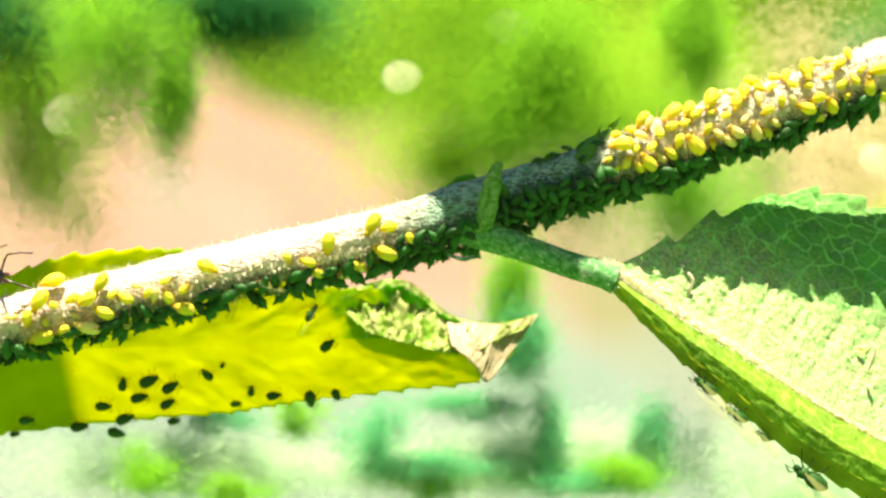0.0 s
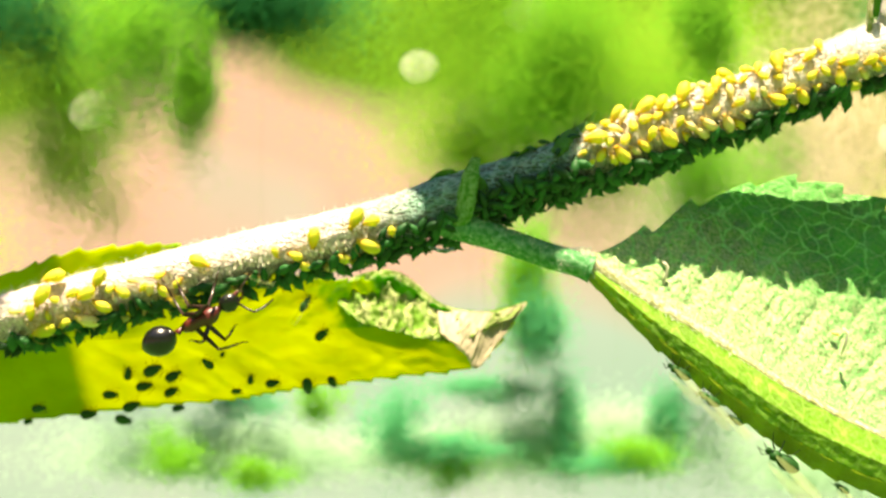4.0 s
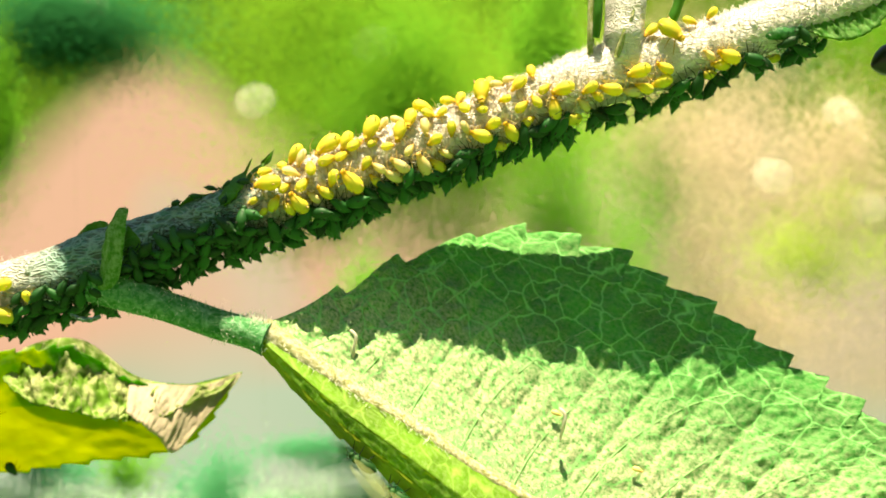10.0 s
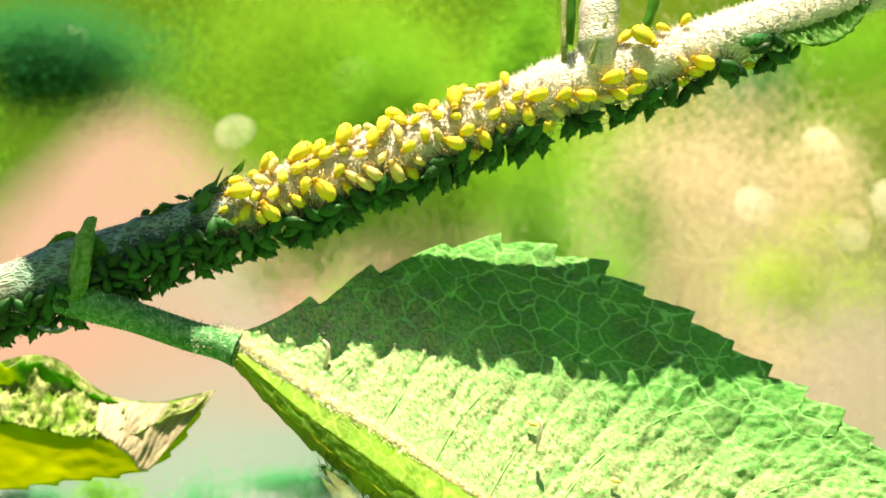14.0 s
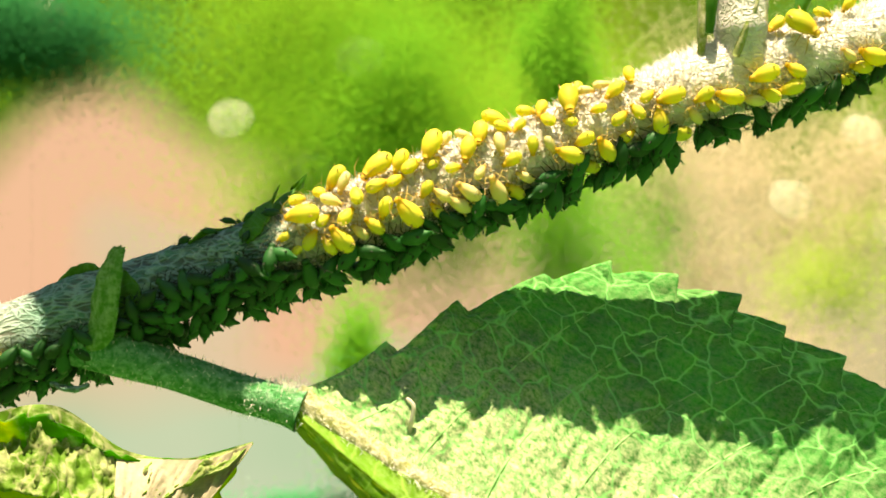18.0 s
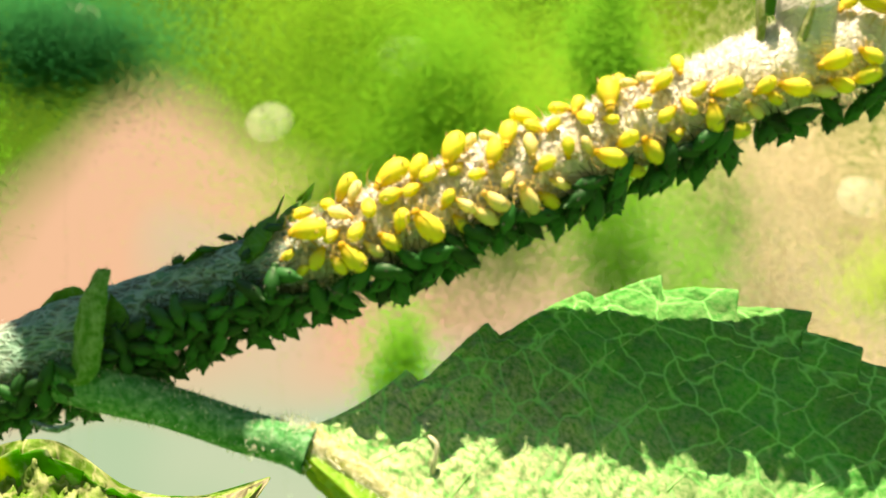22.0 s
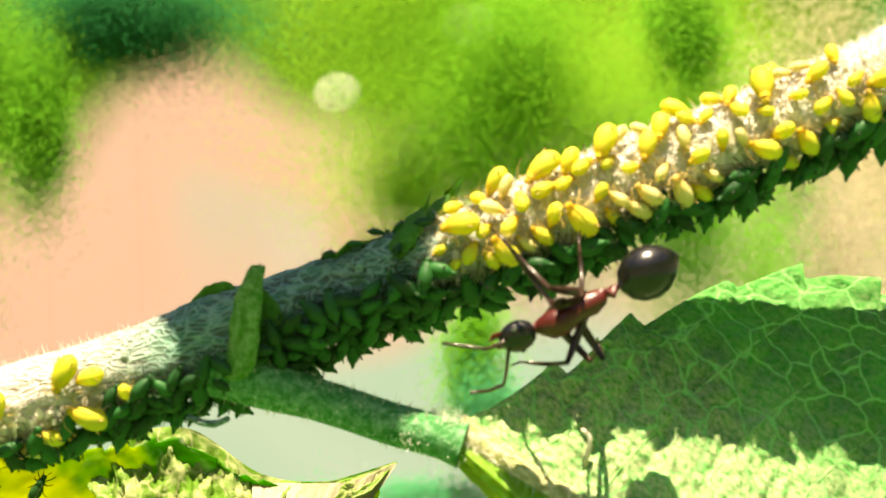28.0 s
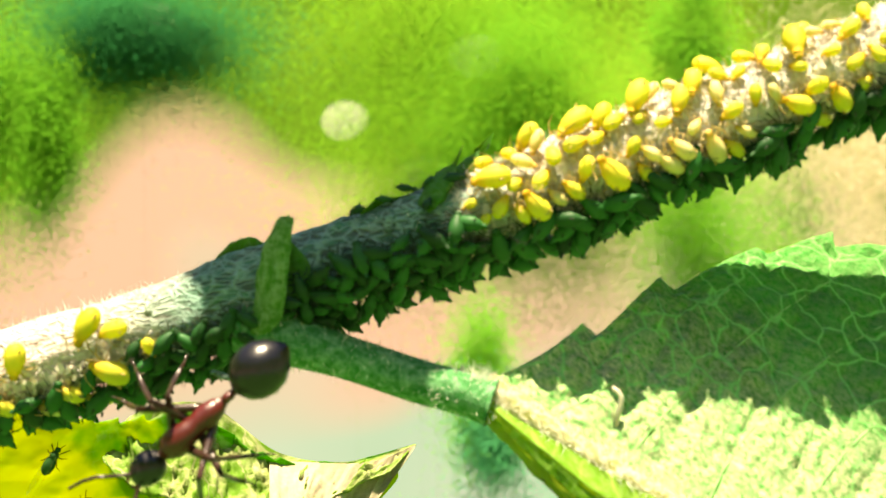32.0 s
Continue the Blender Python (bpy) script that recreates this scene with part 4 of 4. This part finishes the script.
def lower_point(s, w):
    a, b = spline(RIB_LINE, s), spline(LOWER_EDGE, s)
    return a + (b - a) * w


for s, w, size, label in ((0.2, 0.95, 1.6, "winged aphid clinging under the leaf margin"), (0.26, 1.0, 1.5, "winged aphid clinging under the leaf margin"), (0.31, 1.02, 1.0, "thin winged aphid hanging from the leaf margin"),
                          (0.4, 1.02, 2.3, "large dark winged aphid with hanging wings"), (0.5, 1.03, 1.0, "dark aphid at the leaf margin")):
    p = lower_point(s, w)
    build_winged(label, sit(p + Vector((0.3, -0.3, 0.1)), Vector((-0.3, -0.8, -0.6)), Vector((-0.8, 0, 0.55)), size, 5), APHID_DARK, 0.7)
p, out, along = on_twig(-22, -60)
build_winged("winged aphid with clear wings below the colony", sit(p, out, Vector((0.1, 0, 1)), 1.3, 20), LIMB_PALE, 0.2)
p, out, along = on_twig(-18.6, -50)
build_winged("winged aphid with clear wings on the twig", sit(p, out, along * -1 + Vector((0, 0, 0.7)), 1.1, 10), LIMB_PALE, 0.2)
p = yellow_point(-14.8, -7.2)
build_winged("dark winged aphid on the yellow leaf", sit(p, Vector((0, -1, -0.2)), Vector((0.5, 0, 0.8)), 1.3, 10), APHID_DARK, 0.2)
for s, w, size in ((0.55, 0.25, 0.6), (0.43, 0.3, 0.6), (0.62, 0.12, 0.6)):
    p = spline(RIB_LINE, s) * (1 - w) + spline(UPPER_EDGE, s) * w
    clone(pale, sit(p + Vector((0, -0.3, 0.3)), Vector((0, -0.8, 0.6)), Vector((1, 0, -0.5)), size, 5), used)


# ---- the ant ----
def build_ant():
    ob = thing("ant", "large ant with black abdomen and rust-red thorax", "ant")
    ob.scale = (1.1, 1.1, 1.1)
    head = part("head", egg(bmesh.new(), (3.7, 0, 0.15), (1.05, 0.92, 0.72), None, 3), ANT_BLACK, ob, "dark glossy head")
    bm = bmesh.new()
    tube(bm, [(-1.55, 0, -0.1), (-1.2, 0, 0.15), (-0.6, 0, 0.32), (0.1, 0, 0.36), (0.6, 0, 0.5), (1.2, 0, 0.62), (1.8, 0, 0.52), (2.3, 0, 0.28), (2.7, 0, 0.12)], [0.24, 0.5, 0.68, 0.6, 0.62, 0.82, 0.78, 0.52, 0.26], 16)
    part("thorax", bm, ANT_RED, ob, "rust-red thorax")
    part("waist", tube(bmesh.new(), [(-2.3, 0, -0.1), (-2.0, 0, 0.05), (-1.85, 0, 0.55), (-1.75, 0, 0.1), (-1.5, 0, -0.1)], [0.16, 0.28, 0.2, 0.28, 0.2], 10), ANT_RED, ob)
    xs = (-5.95, -5.76, -5.3, -4.65, -3.9, -3.2, -2.65, -2.35)
    rs = (0.06, 0.44, 1.0, 1.4, 1.52, 1.32, 0.88, 0.25)
    part("abdomen", tube(bmesh.new(), [(x, 0, 0.12 * (x + 4)) for x in xs], rs, 20, 0.92), ANT_BLACK, ob, "glossy black abdomen")
    for s in (1, -1):
        part("eye", egg(bmesh.new(), (3.75, 0.72 * s, 0.5), (0.2, 0.12, 0.2)), LIMB_DARK, head)
        part("mandible", tube(bmesh.new(), [(4.45, 0.35 * s, -0.1), (4.9, 0.38 * s, -0.25), (5.2, 0.1 * s, -0.35)], [0.22, 0.17, 0.05], 8), ANT_RED, head)
        part("antenna", tube(bmesh.new(), [(4.45, 0.3 * s, 0.45), (5.1, 0.95 * s, 1.35), (5.5, 1.35 * s, 1.7), (6.4, 1.7 * s, 1.2), (7.4, 1.9 * s, 0.4)], [0.12, 0.1, 0.1, 0.11, 0.09], 7), ANT_LEG, head, "elbowed antenna")
    legs = []
    for name, x, yaw, reach in (("front", 1.7, 42, 0.92), ("middle", 0.5, -6, 0.95), ("hind", -0.6, -48, 1.25)):
        for s in (1, -1):
            k = reach
            bm = tube(bmesh.new(), [(0, 0, 0), (0, 0.5 * k, 0.1), (0, 1.5 * k, 1.0), (0, 2.4 * k, 1.75)], [0.26, 0.26, 0.24, 0.15], 8)
            leg = part("leg", bm, ANT_LEG, ob)
            part("shin", tube(bmesh.new(), [(0, 2.36 * k, 1.75), (0, 3.1 * k, 0.6), (0, 3.9 * k, -1.0)], [0.13, 0.15, 0.11], 8), ANT_LEG, leg)
            part("foot", tube(bmesh.new(), [(0, 3.88 * k, -0.98), (0, 4.3 * k, -1.8), (0, 4.8 * k, -2.35)], [0.09, 0.07, 0.05], 6), ANT_LEG, leg)
            legs.append((leg, x, s, yaw if s > 0 else 180 - yaw))
    return ob, legs


ant, ant_legs = build_ant()

# ---- the garden behind ----
GREENS = {
    "bright": foliage_material("sunlit_foliage", (0.1, 0.3, 0.01), (0.22, 0.38, 0.03)),
    "deep": foliage_material("deep_foliage", (0.0101, 0.101, 0.0304), (0.0254, 0.162, 0.0406), 0.2),
    "grass": foliage_material("grass_green_foliage", (0.0811, 0.304, 0.0152), (0.183, 0.406, 0.0304)),
    "lime": foliage_material("lime_foliage", (0.18, 0.34, 0.02), (0.28, 0.4, 0.05)),
    "mint": foliage_material("pale_foliage", (0.3, 0.5, 0.32), (0.42, 0.58, 0.42)),
    "olive": foliage_material("olive_foliage", (0.24, 0.36, 0.04), (0.34, 0.44, 0.08)),
    "teal": foliage_material("blue_green_foliage", (0.04, 0.26, 0.1), (0.1, 0.38, 0.18)),
    "straw": foliage_material("straw_foliage", (0.5, 0.41, 0.28), (0.6, 0.49, 0.38)),
}


def build_shrub(label, tone, x, y, z, rx, rz, count, leaf):
    """A far shrub: a stem and a loose crown of small leaves, dense in the middle and thin at the rim."""
    ob = thing("shrub", label, "shrub", pose(x * MM, y * MM, -0.35))
    r = np.random.RandomState(int(abs(x * 7 + z * 13 + y)) + 1)
    tufts = r.normal(0, 1, (9, 1, 3)) * (rx * 0.4, min(rx, rz) * 0.4, rz * 0.4)
    loose = r.uniform(0.5, 1.55, (count, 1, 1))
    c = tufts[r.randint(0, 9, count)] + r.normal(0, 1, (count, 1, 3)) * loose * (rx * 0.36, min(rx, rz) * 0.3, rz * 0.36) + (0, 0, z + 350)
    face = r.normal(0, 0.08, (count, 1, 3)) + (0, -0.7, 0.7)
    u = np.cross(face, r.normal(0, 1, (count, 1, 3)))
    u /= np.linalg.norm(u, axis=2, keepdims=True)
    w = np.cross(face, u)
    w /= np.linalg.norm(w, axis=2, keepdims=True)
    s = leaf * r.uniform(0.6, 1.3, (count, 1, 1))
    verts = np.concatenate([c - u * s, c - w * s * 0.45, c + u * s, c + w * s * 0.45], axis=1).reshape(-1, 3) * MM
    me = bpy.data.meshes.new("crown")
    me.vertices.add(count * 4)
    me.vertices.foreach_set("co", verts.astype(np.float32).ravel())
    me.loops.add(count * 4)
    me.loops.foreach_set("vertex_index", np.arange(count * 4, dtype=np.int32))
    me.polygons.add(count)
    me.polygons.foreach_set("loop_start", np.arange(0, count * 4, 4, dtype=np.int32))
    me.update(calc_edges=True)
    me.materials.append(GREENS[tone])
    crown = new("crown", me)
    crown.parent = ob
    top = z + 350
    part("stem", tube(bmesh.new(), [(0, 0, 0), (3, 0, top * 0.4), (-2, 2, top * 0.75), (0, 0, top)], [0.014, 0.012, 0.012, 0.012], 4), GREENS[tone], ob)


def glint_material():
    # pale see-through skin for the discs that imitate blurred highlights
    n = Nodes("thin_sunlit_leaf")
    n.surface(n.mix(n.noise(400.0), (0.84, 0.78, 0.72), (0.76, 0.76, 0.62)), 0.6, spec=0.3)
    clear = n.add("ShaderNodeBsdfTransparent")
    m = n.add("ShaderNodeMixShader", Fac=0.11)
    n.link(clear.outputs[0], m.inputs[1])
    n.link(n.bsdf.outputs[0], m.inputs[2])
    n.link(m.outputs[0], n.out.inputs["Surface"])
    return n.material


GLINT = glint_material()


def build_glint(x, y, z, r):
    """A round thin disc far behind that stands in for a blurred highlight, on a thread-like stalk."""
    ob = thing("round_leaf", "small round pale disc standing in for a blurred highlight", "leaf", pose(x * MM, y * MM, -0.35), "glinting leaves")
    tilt = Matrix.Rotation(radians(-28), 4, "X")
    bm = bmesh.new()
    rings = [[bm.verts.new(tilt @ Vector((r * q * math.cos(a), 0.25 * r * q * q, r * q * math.sin(a) * (1 + 0.03 * math.cos(3 * a)))) + Vector((0, 0, z + 350))) for a in (k * math.tau / 28 for k in range(28))] for q in (0.04, 0.4, 0.75, 1.0)]
    bm.faces.new(rings[0])
    for a, b in zip(rings, rings[1:]):
        for k in range(28):
            bm.faces.new((a[k - 1], b[k - 1], b[k], a[k]))
    part("blade", thick(bm, 0.1), GLINT, ob)
    top = z + 350 - r * 0.8
    part("stalk", tube(bmesh.new(), [(0, 1, 0), (1, 2, top * 0.5), (0, 1.5, top)], [0.012, 0.012, 0.012], 4), GREENS["lime"], ob)


def far(px, py, depth):
    """Place behind the twig, from thousandths of the view's width across and up."""
    k = (126 + depth) * 0.728 / 1000
    return px * k, py * k


SHRUBS = [
    ("bright", 30, 215, 150, 190, 130, 9000), ("lime", 0, 130, 210, 110, 80, 2000), ("bright", 180, 150, 150, 110, 100, 3200), ("lime", 240, 200, 200, 110, 80, 2600),
    ("deep", -225, 275, 125, 110, 58, 5200), ("grass", -360, 215, 115, 70, 100, 2600), ("grass", -300, 190, 110, 28, 80, 1100), ("lime", -460, 200, 150, 70, 120, 3000),
    ("deep", -540, 260, 125, 110, 80, 4200), ("grass", 290, 260, 115, 44, 70, 1500), ("grass", 84, -60, 122, 36, 80, 1100), ("teal", 88, -110, 118, 34, 50, 700), ("grass", 280, 60, 135, 60, 120, 1700),
    ("olive", 540, 20, 140, 70, 60, 700), ("straw", 420, 160, 170, 100, 100, 1800), ("grass", 110, 190, 135, 80, 90, 2200), ("straw", 490, 60, 200, 110, 80, 1600), ("grass", 600, 230, 180, 100, 60, 1500),
    ("mint", -280, -240, 125, 190, 36, 3200), ("mint", 130, -240, 130, 200, 40, 3600), ("mint", 440, -255, 135, 160, 56, 3200), ("grass", -340, -245, 110, 34, 26, 260),
    ("grass", 200, -250, 115, 46, 20, 260), ("teal", -80, -205, 115, 34, 44, 420), ("teal", 120, -215, 120, 26, 60, 420), ("teal", 40, -180, 122, 60, 18, 320), ("teal", -10, -245, 118, 70, 16, 360), ("teal", 240, -200, 122, 24, 44, 300), ("teal", -250, -190, 122, 40, 20, 260), ("lime", -620, -40, 170, 110, 100, 2200), ("straw", 760, 40, 170, 130, 160, 3000), ("straw", 560, 110, 150, 60, 80, 700), ("bright", 700, 260, 190, 140, 90, 3200),
    ("grass", -160, -190, 110, 30, 26, 200), ("straw", 90, 60, 175, 120, 60, 900), ("grass", 60, 250, 170, 60, 50, 900), ("deep", 470, 240, 190, 50, 60, 700), ("olive", 600, 190, 180, 60, 60, 700), ("straw", 400, 0, 170, 80, 110, 1000), ("grass", 330, 40, 160, 50, 120, 1000), ("straw", 460, -60, 190, 100, 90, 1200),
    ("lime", -430, 90, 135, 55, 80, 1600), ("bright", 10, 95, 160, 65, 55, 1200), ("pale", -426, 156, 120, 22, 26, 260), ("pale", -47, 198, 140, 18, 18, 160), ("pale", 75, 255, 150, 20, 20, 180), ("pale", 20, 140, 160, 22, 20, 180), 
     ("pale", 493, 104, 150, 18, 18, 315), ("pale", 591, 68, 150, 16, 16, 280), ("pale", 565, 168, 150, 16, 16, 280), ("pale", -237, 301, 150, 21, 21, 350), ("pale", 646, 103, 150, 25, 25, 420),
    ("teal", 190, -262, 118, 60, 20, 360), ("grass", -20, -270, 120, 40, 26, 300), ("grass", -240, -270, 118, 36, 22, 260),
]
SAID = {"bright": "sunlit green shrub, out of focus", "lime": "yellow-green shrub, out of focus", "deep": "dark green shrub, out of focus", "grass": "grass-green shrub, out of focus",
        "teal": "blue-green low shrub, out of focus", "mint": "pale grey-green low shrub, out of focus", "olive": "dull olive shrub, out of focus", "straw": "dry straw-coloured shrub, out of focus"}
for tone, px, py, depth, rx, rz, count in SHRUBS:
    x, z = far(px, py, depth)
    k = (126 + depth) * 0.728 / 1000
    # blurred highlights, added as pale discs
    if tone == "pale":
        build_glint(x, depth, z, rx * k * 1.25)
    else:
        build_shrub(SAID[tone], tone, x, depth, z, rx * k, rz * k, count * 17, 0.235)

# ---- what moves ----
# seconds; abdomen and head of the ant in millimetres; degrees round the twig towards which its back points
ANT_ROWS = [
    (0, -54.2, -1, -4.3, -45, -1, -2.9, 30),
    (0.5, -59.1, -1, -7.3, -50, -1, -6.1, 0),
    (1.5, -57.6, -1, -15.8, -48.8, -1, -12.9, -60),
    (2, -50.7, -2, -15.3, -42.1, -2, -11.9, -60),
    (2.5, -46.2, -3, -15.1, -38.3, -3, -11.2, -60),
    (4.5, -20.3, -4, -8.3, -13, -4, -4.5, -25),
    (5, -11.8, -5, -3.6, -5.1, -5, -1.1, 0),
    (5.25, -4.5, -4.5, 4.5, 3, -4, 6.5, 45),
    (5.5, 3.3, 0, 10.7, 11.1, 0, 11.3, 88),
    (5.75, 8.8, -3.2, 10.6, 16.8, -3.2, 10.6, 48),
    (6, 14.2, -5, 8.1, 22.4, -5, 7.7, 5),
    (6.5, 18.8, -6, 9, 25.8, -6, 12.5, 12),
    (7, 27.2, -2.2, 7.7, 35, -2.2, 9.1, -65),
    (7.5, 45.8, -2, 11.6, 53.6, -2, 15, -75),
    (8, 47.9, -1, 12.7, 55.1, -1, 16.3, -80),
    (8.5, 49.7, -1, 13.5, 56.6, -1, 17, -85),
    (9, 65, 0, 16.4, 73, 0, 19.3, -85),
    (9.5, 73.8, 0, 19.7, 81.4, 0, 22.9, -85),
    (10.5, 73.6, 0, 20.6, 80.9, 0, 23.7, -85),
    (11, 74.5, 0, 19.8, 81.8, 0, 23, -85),
    (11.5, 75.5, 0, 20.3, 82.9, 0, 23.5, -85),
    (12, 76.1, 0, 20.4, 83.4, 0, 23.2, -85),
    (12.5, 75.6, 0, 19.9, 83.2, 0, 22.6, -85),
    (13, 76, 0, 20.2, 83.4, 0, 23.1, -85),
    (14, 79.9, 0, 21.2, 87.6, 0, 24.5, -85),
    (15.5, 92, 0, 26.5, 100, 0, 29, -85),
    (17, 95, 0, 27.5, 100, 6, 29, -85),
    (18.5, 97, 0, 28.5, 97, 8, 28.5, -85),
    (20, 99, 1, 29.5, 93, 6.5, 27.5, -85),
    (21.5, 96, 0, 28.8, 88, 0, 26, -85),
    (23, 66, 0, 20.5, 58, 0, 17.8, -82),
    (24, 57.1, -1, 17.5, 50.7, -1, 14.3, -80),
    (24.5, 53.7, -1, 15.5, 46.7, -1, 12.3, -80),
    (25, 49.7, -2, 12.9, 43.1, -2, 11.2, -75),
    (25.5, 44.3, -2, 11.3, 37.3, -2, 10.2, -75),
    (26, 41.5, -2, 10.1, 34, -2, 7.6, -75),
    (26.5, 37.2, -3, 8.8, 29.8, -3, 6.9, -40),
    (28.5, 26.3, -5.5, 6.6, 19.4, -5.5, 3.5, -35),
    (29, 23.4, -5.5, 5.5, 16.4, -5.5, 3.5, -35),
    (29.5, 21.4, -6.5, 4.4, 14.1, -6.5, 2.8, -30),
    (30, 18.8, -6.5, 5, 12.3, -6.5, 4.4, -25),
    (30.5, 13.7, -6.5, 3.3, 6.6, -6.5, 3.7, -5),
    (31, 10.3, -7.5, 2.2, 4.4, -7.5, -0.6, -15),
    (31.5, 6.1, -7.5, 0, -0.9, -7.5, -0.7, -15),
    (32, 4.2, -7.5, -0.5, -0.7, -7.5, -4.5, -5),
]


def motions():
    rows = []
    travel = [0.0]
    for t, gx, gy, gz, hx, hy, hz, back in ANT_ROWS:
        g, h = Vector((gx, gy, gz)), Vector((hx, hy, hz))
        x = (h - g).normalized()
        a = radians(back)
        up = Vector((0, -math.cos(a), math.sin(a)))
        z = (up - x * up.dot(x)).normalized()
        m = Matrix((x, z.cross(x), z)).transposed().to_4x4()
        centre = g + x * 4.2
        if rows:
            travel.append(travel[-1] + (centre * MM - rows[-1][1].translation).length)
        rows.append((t, Matrix.Translation(centre * MM) @ m))
    walk(ant, rows)
    times = [r[0] for r in rows]
    for i, (leg, x, side, yaw) in enumerate(ant_legs):
        steps = []
        for k in range(161):
            t = k * 0.2
            gone = float(np.interp(t, times, travel)) / MM
            swing = 20 * math.sin(gone * 0.9 + (i % 2) * math.pi + (i // 2) * math.pi + 0.4 * t)
            lift = 7 * math.cos(gone * 0.9 + (i % 2) * math.pi + (i // 2) * math.pi)
            steps.append((t, pose(x * MM, 0.35 * MM * side, 0.05 * MM, 0, 0, yaw + swing * side) @ pose(0, 0, 0, lift, 0, 0)))
        walk(leg, steps)


motions()
